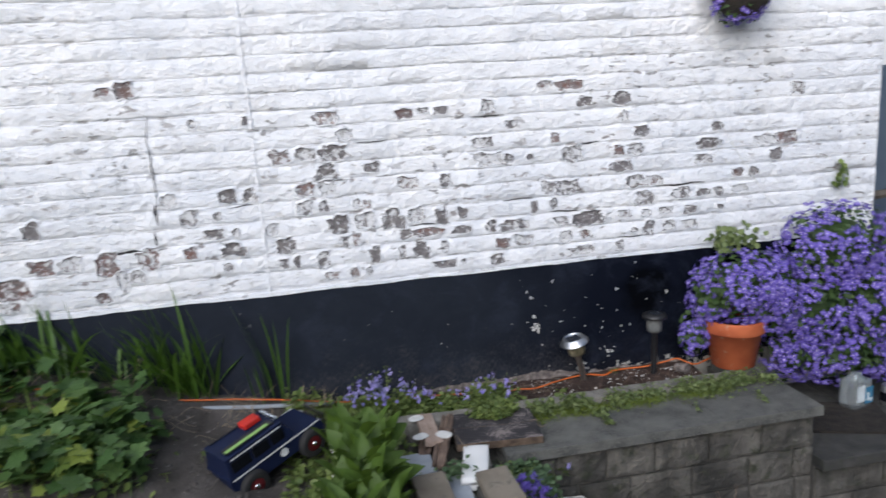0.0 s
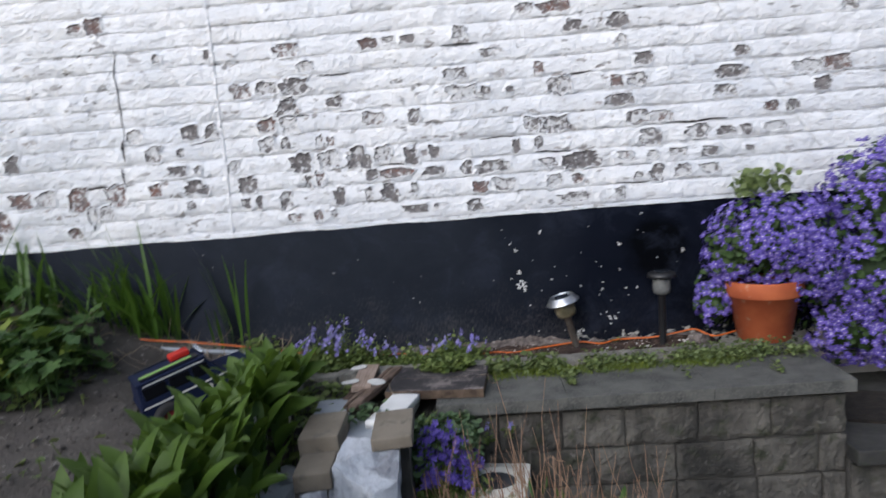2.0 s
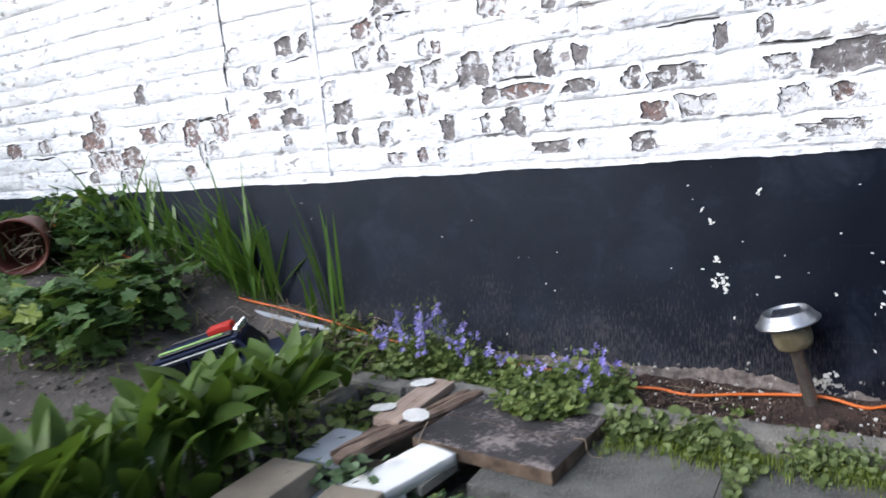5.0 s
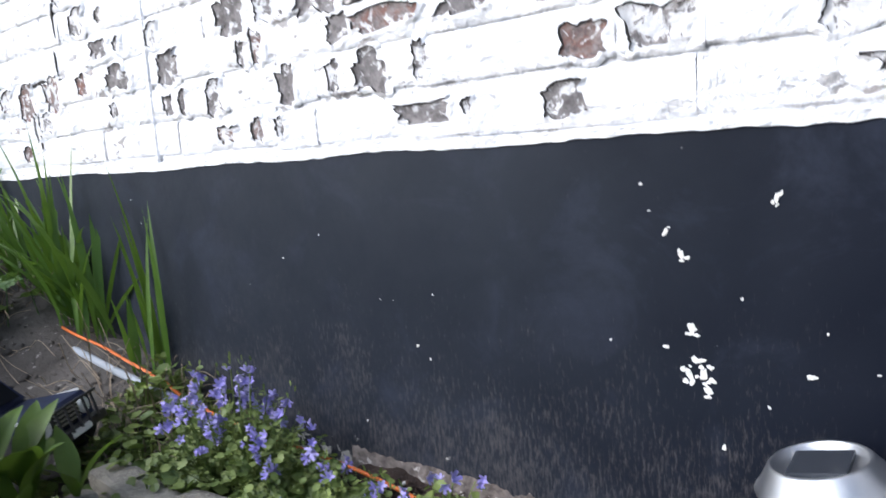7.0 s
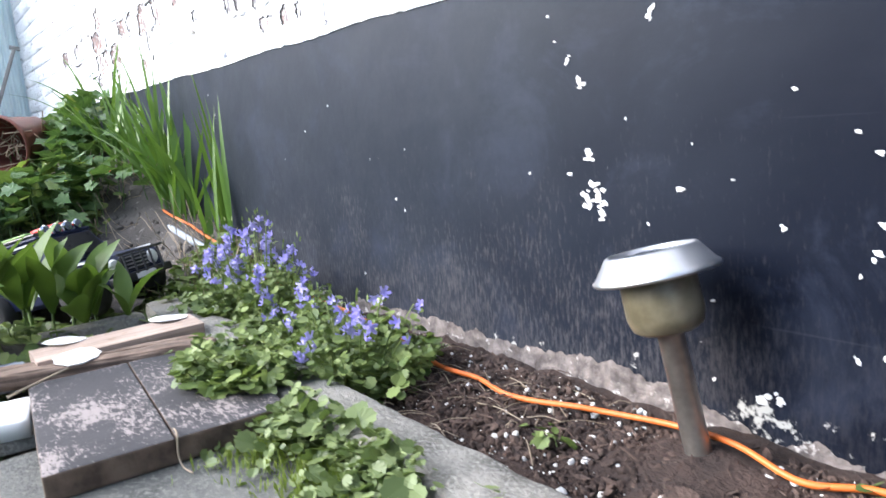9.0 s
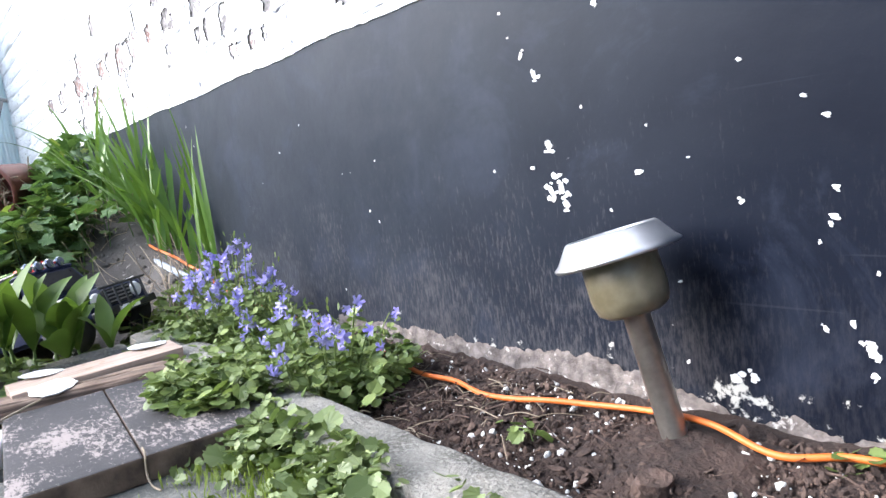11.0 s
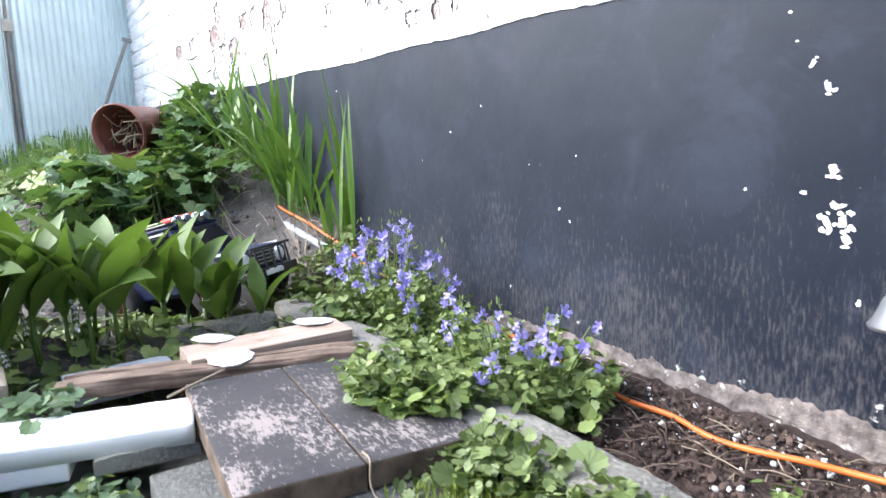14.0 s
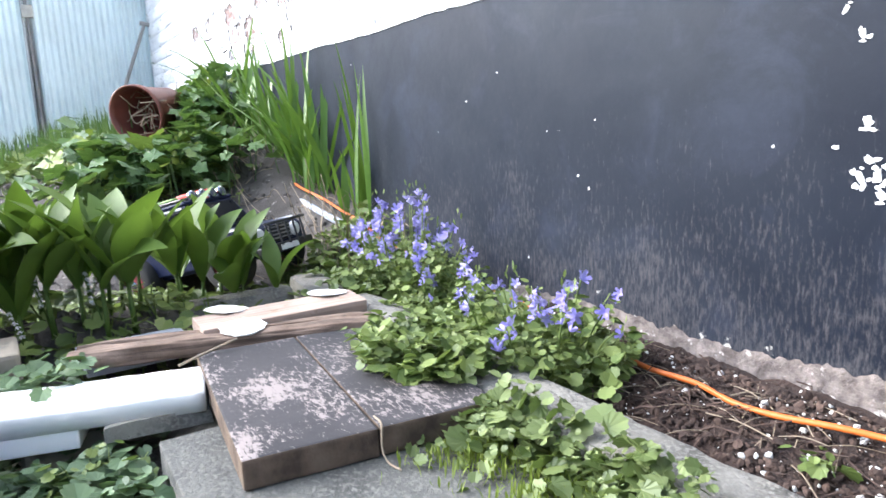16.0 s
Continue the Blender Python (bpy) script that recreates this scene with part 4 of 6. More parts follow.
for x, y, l, w, a, mat in EDGE:
    whole("edging_stone", Geo().box(-l / 2, l / 2, -w / 2, w / 2, -0.09, 0.030, 0.014), mat, "short rounded concrete edging stone in the soil", "kerb stone", pose(x, y, -0.048, U(-2, 2), U(-2, 2), a), "edging stones")
SANDS = ((-0.648, -0.905, 0.115, 0.20, 0.060, 2, -0.042), (-0.545, -0.72, 0.13, 0.22, 0.045, 15, -0.104), (-0.640, -1.055, 0.10, 0.18, 0.050, 3, -0.072), (-0.437, -0.965, 0.112, 0.200, 0.036, 3, -0.003))
for x, y, w, l, h, a, z in SANDS:
    whole("sandstone_slab", Geo().box(-w / 2, w / 2, -l / 2, l / 2, 0, h, 0.006), M_SAND, "buff sandstone slab laid as a bed edge", "stone slab", pose(x, y, z, U(-2, 2), U(-3, 3), a), "sandstone slabs")
whole("foundation_stone", rough_bar(-0.50, -0.40, -0.97, -0.885, -0.75, -0.006, 0.012, 2.0), M_JOINT, "rough dark stone under the buff slab", "stone")
whole("foundation_stone", rough_bar(-0.690, -0.602, -1.13, -0.825, -0.75, -0.072, 0.010, 6.0), M_JOINT, "rough dark stones under the sandstone slabs", "stone")
whole("foundation_stone", Geo().box(-0.62, -0.34, -0.76, -0.42, -0.75, -0.092, 0.01), M_BLOCK, "rough dark stones under the corner slabs", "stone")


ROCKS = ((-0.500, -1.080, -0.108, 0.105, 0.125, 0.145, 8), (-0.640, -1.085, -0.150, 0.075, 0.080, 0.090, 40), (-0.83, -1.02, -0.140, 0.125, 0.155, 0.060, 12), (-0.79, -1.27, -0.165, 0.125, 0.195, 0.060, -12), (-0.62, -1.22, -0.170, 0.120, 0.225, 0.065, 10), (-0.57, -1.50, -0.215, 0.13, 0.14, 0.07, 30), (-0.75, -1.57, -0.20, 0.14, 0.13, 0.06, 80),
         (-0.50, -1.02, -0.26, 0.10, 0.11, 0.10, 60), (-0.46, -1.32, -0.33, 0.13, 0.16, 0.12, 10), (-0.60, -1.74, -0.34, 0.15, 0.13, 0.12, 40), (-0.42, -1.56, -0.45, 0.15, 0.15, 0.13, 15))
for i, (x, y, z, a, b, c, t) in enumerate(ROCKS):
    whole("rock", rock_geo(a * 1.12, b * 1.12, c * 1.2, 11 + i, 0.44 if i == 0 else 0.40), M_ROCK, "pale grey broken limestone rock edging the bed", "rock", pose(x, y, z + 0.02, U(-6, 6), U(-6, 6), t), "rocks along the bed")
for x, y, z, a in ((-0.09, -0.83, -0.55, 0.05), (0.0, -0.80, -0.57, 0.06), (-0.02, -0.88, -0.66, 0.06), (0.06, -0.79, -0.68, 0.06), (-0.1, -0.90, -0.70, 0.07)):
    whole("cobble", rock_geo(a, a * 0.9, a * 0.75, int(x * 100) + 90), M_ROCK, "rounded pale cobble stacked by the retaining wall", "rock", pose(x, y, z, U(-20, 20), U(-20, 20), U(0, 90)), "cobbles by the wall")

# glazed square dish by the retaining wall, on a short block
dish = thing("square_dish", "square cream glazed dish with a round hollow", "dish", pose(-0.165, -0.785, -0.285, 0, 0, -8))
g = Geo()
n = 40
ring = lambda r, z: [(r * math.cos(2 * math.pi * i / n), r * math.sin(2 * math.pi * i / n), z) for i in range(n)]
sq = lambda s, z: [(s * max(-1, min(1, 1.42 * math.cos(2 * math.pi * (i + 0.5) / n))), s * max(-1, min(1, 1.42 * math.sin(2 * math.pi * (i + 0.5) / n))), z) for i in range(n)]
v = sq(0.105, 0) + sq(0.105, 0.045) + ring(0.074, 0.047) + ring(0.066, 0.030) + [(0, 0, 0.028)]
f = [(k * n + i, k * n + (i + 1) % n, (k + 1) * n + (i + 1) % n, (k + 1) * n + i) for k in range(3) for i in range(n)] + [(3 * n + i, 3 * n + (i + 1) % n, 4 * n) for i in range(n)]
part("dish_body", g.add(v, f), M_GLAZE, dish)
part("water", Geo().add(ring(0.0665, 0.034) + [(0, 0, 0.034)], [(i, (i + 1) % n, n) for i in range(n)]), M_SLATE, dish, "grey dried bottom")
whole("concrete_block", Geo().box(-0.10, 0.10, -0.10, 0.10, 0, 0.458, 0.01), M_KERB, "pale concrete block under the dish", "block", pose(-0.165, -0.79, -0.745, 0, 0, -6))

# ---- terracotta pot and the lower step's things ----
pot = thing("terracotta_pot", "orange terracotta flower pot on the coping corner", "flower pot", pose(0.915, -0.175, -0.030))
prof = [(0.0, 0.0), (0.090, 0.0), (0.095, 0.004), (0.124, 0.170), (0.136, 0.172), (0.139, 0.178), (0.145, 0.230), (0.143, 0.235), (0.130, 0.235), (0.126, 0.22), (0.118, 0.19)]
part("pot_body", Geo().lathe(prof, 56), M_TERRA, pot, smooth=True)
part("potting_soil", Geo().lathe([(0.124, 0.19), (0.06, 0.198), (0.0, 0.20)], 40), M_SOIL, pot, smooth=True)

old_pot = thing("old_plant_pot", "tipped brown plastic plant pot with dead roots", "flower pot", pose(-2.47, -0.325, 0.362, 0, 98, -44) @ Matrix.Scale(0.88, 4))
prof = [(0.0, -0.13), (0.085, -0.13), (0.112, 0.08), (0.122, 0.082), (0.124, 0.112), (0.118, 0.114), (0.108, 0.09), (0.082, -0.12), (0.0, -0.12)]
part("pot_body", Geo().lathe(prof, 44), M_OLDPOT, old_pot, smooth=True)
g = Geo()
for _ in range(26):
    a, r = U(0, 6.28), U(0.02, 0.10)
    p = Vector((r * math.cos(a), r * math.sin(a), U(-0.06, 0.06)))
    g.tube(spline([p, p + Vector((U(-.05, .05), U(-.05, .05), U(0, .06))), p + Vector((U(-.09, .09), U(-.09, .09), U(0.02, .10)))], 5), 0.0025, 5)
part("root_tangle", g, M_STRAW, old_pot, "tangle of dry pale roots", kind="stuff")

mat = Geo()
mv = [(-0.15 + 0.30 * i / 30, -0.20 + 0.40 * j / 30, 0.012 + 0.004 * noise.noise((i * .9, j * .9, 0))) for j in range(31) for i in range(31)]
mat.add(mv, [(j * 31 + i, j * 31 + i + 1, (j + 1) * 31 + i + 1, (j + 1) * 31 + i) for j in range(30) for i in range(30)])
mat.box(-0.15, 0.15, -0.20, 0.20, 0.0, 0.011)
whole("doormat", mat, M_MAT, "dark brown coir mat on the lower step", "mat", pose(1.30, -0.42, -0.2555, 0, 0, 70))

jug = thing("plastic_jug", "clear plastic canister with a blue and white label", "bottle", pose(1.44, -0.34, -0.255, 0, 0, 14))
part("jug_body", Geo().box(-0.060, 0.060, -0.045, 0.045, 0, 0.145, 0.018), M_PET, jug, smooth=True)
part("jug_neck", Geo().lathe([(0.040, 0.140), (0.036, 0.152), (0.022, 0.158), (0.022, 0.172), (0.0, 0.173)], 24), M_PET, jug, smooth=True)
part("label_sheet", Geo().box(-0.050, 0.0, -0.0475, -0.0455, 0.045, 0.125, 0), M_PAPER, jug, "pale paper label")
lab = part("label_sheet", Geo().box(0.004, 0.056, -0.0475, -0.0455, 0.030, 0.110, 0), M_BLUE, jug, "blue printed label")
part("label_bar", Geo().box(0.014, 0.028, -0.049, -0.0478, 0.045, 0.085, 0), M_PAPER, lab)
part("label_bar", Geo().box(0.032, 0.050, -0.049, -0.0478, 0.040, 0.056, 0), M_PAPER, lab)

can = thing("drink_can", "small silver and black printed can on the step", "can", pose(1.60, -0.36, -0.2555))
part("can_body", Geo().lathe([(0.0, 0), (0.026, 0), (0.031, 0.006), (0.031, 0.088), (0.026, 0.098), (0.024, 0.096), (0.0, 0.095)], 28), M_TIN, can, smooth=True)
part("print_band", Geo().lathe([(0.0314, 0.02), (0.0316, 0.021), (0.0316, 0.062), (0.0314, 0.063)], 28), M_DKGLASS, can, "black printed band")
cup = thing("paper_cup", "pale cup with an olive green band on the step", "cup", pose(1.715, -0.52, -0.2555))
part("cup_body", Geo().lathe([(0.0, 0), (0.026, 0), (0.034, 0.088), (0.036, 0.09), (0.034, 0.092), (0.03, 0.085), (0.0, 0.08)], 26), M_GLAZE, cup, smooth=True)
part("cup_band", Geo().lathe([(0.0309, 0.05), (0.0315, 0.05), (0.0342, 0.084), (0.0336, 0.084)], 26), M_MOSS, cup, "olive green band")

hoop = thing("tube_frame", "bent chrome tube frame of a folded trolley", "trolley", None)
part("hoop_tube", Geo().tube(spline([(1.875, -0.30, -0.255), (1.868, -0.30, -0.05), (1.850, -0.29, 0.10), (1.872, -0.28, 0.165), (1.94, -0.27, 0.185), (2.15, -0.22, 0.185), (2.35, -0.18, 0.18)], 8), 0.010, 12), M_CHROME, hoop, smooth=True)
part("hoop_tube", Geo().tube([(2.35, -0.18, 0.18), (2.36, -0.18, -0.255)], 0.010, 12), M_CHROME, hoop, smooth=True)
part("tray", Geo().box(1.89, 2.34, -0.36, -0.02, -0.255, -0.19, 0.012), M_SLATE, hoop, "grey plastic tray")

ladder = thing("wooden_ladder", "weathered brown wooden ladder leaning on the wall", "ladder", None)
for a, b in (((1.86, -0.02, -0.255), (1.95, 0.30, 0.76)), ((2.38, -0.02, -0.255), (2.34, 0.30, 0.80))):
    part("ladder_rail", Geo().tube([a, b], 0.034, 4), M_LADDER, ladder)
for t in (0.20, 0.42, 0.64, 0.86):
    a = Vector((1.86, -0.02, -0.255)).lerp(Vector((1.95, 0.30, 0.76)), t)
    b = Vector((2.38, -0.02, -0.255)).lerp(Vector((2.34, 0.30, 0.80)), t)
    part("ladder_rung", Geo().tube([a, b], 0.024, 6), M_LADDER, ladder)
whole("awning_corner", Geo().add([(2.62, 0.49, 0.985), (3.3, 0.49, 0.985), (3.3, 0.49, 1.33), (2.62, 0.47, 0.985), (3.3, 0.30, 0.985), (3.3, 0.47, 1.33)], [(0, 1, 2), (3, 5, 4), (0, 3, 4, 1), (1, 4, 5, 2), (2, 5, 3, 0)]), M_PAPER, "pale grey sloping bracket on the blue-grey wall", "bracket")

# ---- leaning pole by the gate ----
pole = thing("garden_tool", "grey wooden tool handle leaning by the gate", "tool")
part("handle", Geo().tube([(-4.05, -0.33, 0.24), (-4.07, -0.06, 0.90)], 0.010, 8), M_POLE, pole)
part("grip", Geo().tube([(-4.07, -0.085, 0.905), (-4.07, -0.035, 0.895)], 0.012, 8), M_POLE, pole)

# ---- toy car ----
car = thing("toy_car", "large navy blue toy off-road car on the bare soil", "toy car", pose(-1.20, -0.425, -0.074, 0, -13, 36) @ Matrix.Scale(1.02, 4))
CW = 0.085
body = Geo()
side = [(-0.20, 0.055), (-0.20, 0.115), (-0.19, 0.128), (0.075, 0.128), (0.085, 0.122), (0.195, 0.112), (0.205, 0.10), (0.205, 0.055)]
for y in (-CW, CW):
    body.v += [(x, y, z) for x, z in side]
k = len(side)
body.f += [tuple(range(k)), tuple(range(2 * k - 1, k - 1, -1))] + [(i, i + k, (i + 1) % k + k, (i + 1) % k) for i in range(k)]
body.s += [0] * len(body.f)
body.box(-0.205, 0.215, -CW + 0.01, CW - 0.01, 0.045, 0.062, 0.004)
shell = part("car_body", body, M_NAVY, car)
cab = Geo()
lo, hi = [(-0.195, -CW), (0.085, -CW), (0.085, CW), (-0.195, CW)], [(-0.185, -CW + .012), (0.045, -CW + .012), (0.045, CW - .012), (-0.185, CW - .012)]
cab.add([(x, y, 0.127) for x, y in lo] + [(x, y, 0.192) for x, y in hi], [(0, 1, 2, 3)[::-1], (4, 5, 6, 7)] + [(i, (i + 1) % 4, 4 + (i + 1) % 4, 4 + i) for i in range(4)])
cabin = part("cabin", cab, M_NAVY, car)
part("roof_panel", Geo().box(-0.19, 0.05, -CW + .008, CW - .008, 0.191, 0.199, 0.004), M_NAVY, cabin)
for y in (-1, 1):
    for x0, x1 in ((-0.178, -0.10), (-0.09, -0.02), (-0.01, 0.045)):
        part("side_window", Geo().box(x0, x1, y * 0.081 - 0.004, y * 0.081 + 0.004, 0.138, 0.180, 0.002), M_DKGLASS, cabin)
    part("stripe", Geo().box(-0.19, 0.19, y * 0.0862 - 0.001, y * 0.0862 + 0.001, 0.112, 0.117), M_WHITEP, shell, "thin white stripe")
    part("stripe", Geo().box(-0.17, 0.04, y * 0.0772 - 0.001, y * 0.0772 + 0.001, 0.184, 0.188), M_WHITEP, cabin, "thin white stripe")
    g = Geo().lathe([(0.0, 0.001), (0.016, 0.001), (0.017, 0.0)], 20, pose(0.02, y * 0.0866, 0.088, 90 * y, 0, 0))
    part("door_emblem", g, M_WHITEP, shell, "round white door emblem")
    part("headlight", Geo().lathe([(0.0, 0.006), (0.014, 0.004), (0.017, 0.0)], 20, pose(0.2055, y * 0.060, 0.088, 0, 90, 0)), M_WHITEP, shell, "round white headlight")
part("windscreen", Geo().add([(0.0835, -0.068, 0.136), (0.0835, 0.068, 0.136), (0.0535, 0.062, 0.186), (0.0535, -0.062, 0.186)], [(0, 1, 2, 3)], Matrix.Translation((0.0035, 0, 0))), M_DKGLASS, cabin)
gr = part("grille", Geo().box(0.204, 0.210, -0.040, 0.040, 0.070, 0.106, 0.002), M_BLACKP, shell)
for i in range(4):
    part("grille_bar", Geo().box(0.2095, 0.2125, -0.036, 0.036, 0.075 + i * 0.008, 0.078 + i * 0.008), M_TIN, gr)
part("number_plate", Geo().box(0.2285, 0.230, -0.030, 0.030, 0.050, 0.062), M_WHITEP, car, "white plate with dark bars")
for i in range(5):
    part("bull_bar", Geo().tube([(0.232, -0.055 + 0.0275 * i, 0.060), (0.230, -0.055 + 0.0275 * i, 0.112)], 0.0026, 6), M_BLACKP, car)
part("bull_bar", Geo().tube([(0.231, -0.070, 0.110), (0.231, 0.070, 0.110)], 0.0032, 6), M_BLACKP, car)
part("front_bumper", Geo().box(0.205, 0.228, -0.088, 0.088, 0.048, 0.066, 0.004), M_BLACKP, car)
part("rear_bumper", Geo().box(-0.222, -0.203, -0.085, 0.085, 0.048, 0.066, 0.004), M_BLACKP, car)
part("roof_rack", Geo().tube([(-0.17, -0.06, 0.205), (0.03, -0.06, 0.205)], 0.003, 6).tube([(-0.17, 0.06, 0.205), (0.03, 0.06, 0.205)], 0.003, 6).box(-0.17, 0.03, -0.06, -0.02, 0.2005, 0.208, 0.002), M_BLACKP, cabin)
part("roof_load", Geo().box(-0.05, 0.02, 0.005, 0.055, 0.200, 0.222, 0.006), M_RED, cabin, "red plastic roof load")
part("roof_board", Geo().box(-0.17, 0.01, -0.062, -0.046, 0.2085, 0.213, 0.002), M_LIME, cabin, "lime green board on the roof")
for i in range(4):
    part("roof_light", Geo().lathe([(0.0, 0.006), (0.010, 0.004), (0.012, 0.0), (0.010, -0.008)], 14, pose(0.050, -0.045 + i * 0.03, 0.208, 0, 90, 0)), M_CHROME, cabin, "chrome roof spotlight")
for x in (-0.125, 0.135):
    for y in (-0.088, 0.088):
        w = part("wheel", Geo().lathe([(0.030, -0.020), (0.048, -0.022), (0.056, -0.016), (0.056, 0.016), (0.048, 0.022), (0.030, 0.020)], 30, pose(x, y, 0.052, 90, 0, 0)), M_TYRE, car, smooth=True)
        s = 1 if y > 0 else -1
        part("rim", Geo().lathe([(0.033, 0.0), (0.031, 0.017), (0.024, 0.014), (0.008, 0.019), (0.0, 0.020)], 20, pose(x, y, 0.052, -90 * s, 0, 0)), M_RIM, w, "maroon wheel rim", smooth=True)
        part("hub", Geo().lathe([(0.010, 0.018), (0.008, 0.025), (0.0, 0.026)], 12, pose(x, y, 0.052, -90 * s, 0, 0)), M_CHROME, w, "chrome hub cap", smooth=True)

# white pipe lying along the bed, pink scrap, slate shards in the soil
whole("white_pipe", Geo().tube([(-1.95, -0.105, 0.128), (-1.53, -0.10, 0.074), (-1.3, -0.10, 0.046), (-0.95, -0.10, 0.012)], 0.0095, 12), M_BLUESTONE, "dirty pale grey plastic pipe lying in the bed", "pipe", smooth=True)
whole("loose_wire", Geo().tube(spline([(0.70, -0.004, 1.50), (0.83, -0.004, 1.26), (0.93, -0.004, 1.10), (1.06, -0.004, 0.90), (1.22, -0.006, 0.68)], 6), 0.0016, 6), M_WHITEP, "thin pale wire hanging down the brick wall", "wire", smooth=True)
whole("plastic_scrap", Geo().box(-0.02, 0.02, -0.003, 0.003, 0, 0.004, 0.001), M_PINK, "pink plastic scrap in the soil", "scrap", pose(0.255, -0.225, -0.046, 0, 0, 8))
for x, y, r, a in ((0.405, -0.165, 0.028, 20), (0.245, -0.185, 0.022, 70)):
    whole("soil_clod", rock_geo(r, r * 0.8, r * 0.9, int(900 * x)), M_CLOD, "dark crumbling clod in the soil strip", "soil", pose(x, y, -0.047, 8, 10, a), "clods in the soil")
whole("brick_rubble", rock_geo(0.05, 0.035, 0.03, 77), M_FOOT, "pale mortar rubble by the lamp", "rubble", pose(0.68, -0.14, -0.03, 0, 10, 20))


# ---- plants ----
def blade(length, width, bend, n=7, fold=0.25, peak=0.45, point=1.0, twist=0.0):
    """A leaf rising along z and bending towards +y; three vertices a row."""
    v, f = [], []
    ang, p = 0.0, Vector((0, 0, 0))
    for i in range(n + 1):
        t = i / n
        w = width * 0.5 * max(0.0, (t / peak) ** 0.6 if t < peak else (1 - ((t - peak) / (1 - peak)) ** (1.4 + point))) if 0 < t < 1 else width * (0.06 if t == 0 else 0.0)
        c, s = math.cos(ang), math.sin(ang)
        tw = twist * t
        for k in (-1, 0, 1):
            out = fold * abs(k) * w
            x = k * w * math.cos(tw)
            v.append((x, p.y - out * c + k * w * math.sin(tw), p.z + out * s))
        p = p + Vector((0, math.sin(ang), math.cos(ang))) * (length / n)
        ang += bend / n * (0.4 + 1.2 * t)
    for i in range(n):
        for k in (0, 1):
            a = 3 * i + k
            f.append((a, a + 1, a + 4, a + 3))
    return v, f


def round_leaf(r, lobes=9, cup=0.25, depth=0.12, notch=0.35):
    """A scalloped kidney leaf lying in xy with its stalk at the origin."""
    n = lobes * 2
    v = [(0, r * 0.15, 0)]
    for i in range(n + 1):
        a = -math.pi / 2 + notch + (2 * math.pi - 2 * notch) * i / n
        q = r * (1 - depth * (i % 2))
        v.append((q * math.cos(a), q * math.sin(a) + r * 0.75, cup * r * (0.25 + 0.75 * abs(math.cos(a)))))
    return v, [(0, i, i + 1) for i in range(1, n + 1)]


def lobed_leaf(r):
    """A five-lobed leaf, creased along its veins."""
    pts = [(0.0, 0.0), (0.30, -0.12), (0.62, 0.02), (0.46, 0.26), (0.92, 0.52), (0.60, 0.66), (0.50, 0.88), (0.30, 0.92), (0.0, 1.35)]
    v = [(0, 0.05 * r, 0), (0, 0.6 * r, 0.03 * r)]
    for s in (1, -1):
        v += [(s * x * r, y * r, 0.16 * r * abs(x) * (1 if i % 2 else 0.35)) for i, (x, y) in enumerate(pts)]
    k, f = len(pts), []
    for s in (0, 1):
        b = 2 + s * k
        f += [(1, b + i, b + i + 1) if s == 0 else (1, b + i + 1, b + i) for i in range(k - 1)]
    return v, f


def turned(x, y, z, yaw, pitch=0.0, roll=0.0, s=1.0):
    return pose(x, y, z, 0, 0, yaw) @ pose(0, 0, 0, pitch, roll, 0) @ Matrix.Scale(s, 4)


def star_flower(r, cup=0.35, petals=5):
    """An open bell with five pointed lobes, facing +z."""
    v, f = [(0, 0, -0.3 * r)], []
    for i in range(petals):
        a = 2 * math.pi * i / petals
        h = math.pi / petals
        v += [(0.45 * r * math.cos(a - h), 0.45 * r * math.sin(a - h), 0.0), (0.85 * r * math.cos(a - h * 0.5), 0.85 * r * math.sin(a - h * 0.5), cup * r * 0.7), (1.05 * r * math.cos(a), 1.05 * r * math.sin(a), cup * r * 0.6), (0.85 * r * math.cos(a + h * 0.5), 0.85 * r * math.sin(a + h * 0.5), cup * r * 0.7)]
    for i in range(petals):
        b, nb = 1 + 4 * i, 1 + 4 * ((i + 1) % petals)
        f += [(0, b, nb), (b, b + 1, b + 2, b + 3), (b, b + 3, nb)]
    return v, f


def toward(x, y, z, d, s=1.0):
    """Turns +z along d at the place."""
    return Matrix.Translation((x, y, z)) @ Vector(d).to_track_quat("Z", "Y").to_matrix().to_4x4() @ pose(0, 0, 0, 0, 0, U(0, 360)) @ Matrix.Scale(s, 4)


# lily of the valley row: broad upright leaves, built in a few forms and repeated
lily_forms = []
for q in range(6):
    lily = thing("lily_plant", "lily of the valley plant with broad dark green leaves", "plant", pose(0, 0, -40), "lilies along the bed edge")
    n = 3 + q % 2
    foot = U(0.070, 0.105)
    for i in range(n):
        g = Geo().add(*blade(U(0.150, 0.230), U(0.046, 0.076), U(0.1, 1.4), 9, 0.28, 0.48, 0.4, U(-0.8, 0.8)), turned(U(-.006, .006), U(-.006, .006), foot, i * 360 / n + U(-35, 35), U(-42, -10)))
        g.tube([(U(-.006, .006), U(-.006, .006), -0.03), (0, 0, foot + 0.012)], 0.0032, 5)
        part("leaf", g, M_LILY, lily, smooth=True)
    if q in (1, 4):
        g = Geo().tube(spline([(0, 0, 0), (0.02, 0.01, 0.08), (0.045, 0.02, 0.13)], 5), 0.0015, 5)
        for i in range(6):
            g.add(*star_flower(0.006, 0.9), toward(0.02 + 0.004 * i, 0.012, 0.075 + 0.010 * i, (U(-1, 1), U(-1, 1), -1)), 1)
        part("flower_spray", g.mesh("flower_spray", [M_LILY, M_GRIT]), None, lily, "small white bell flowers")
    lily_forms.append(lily)
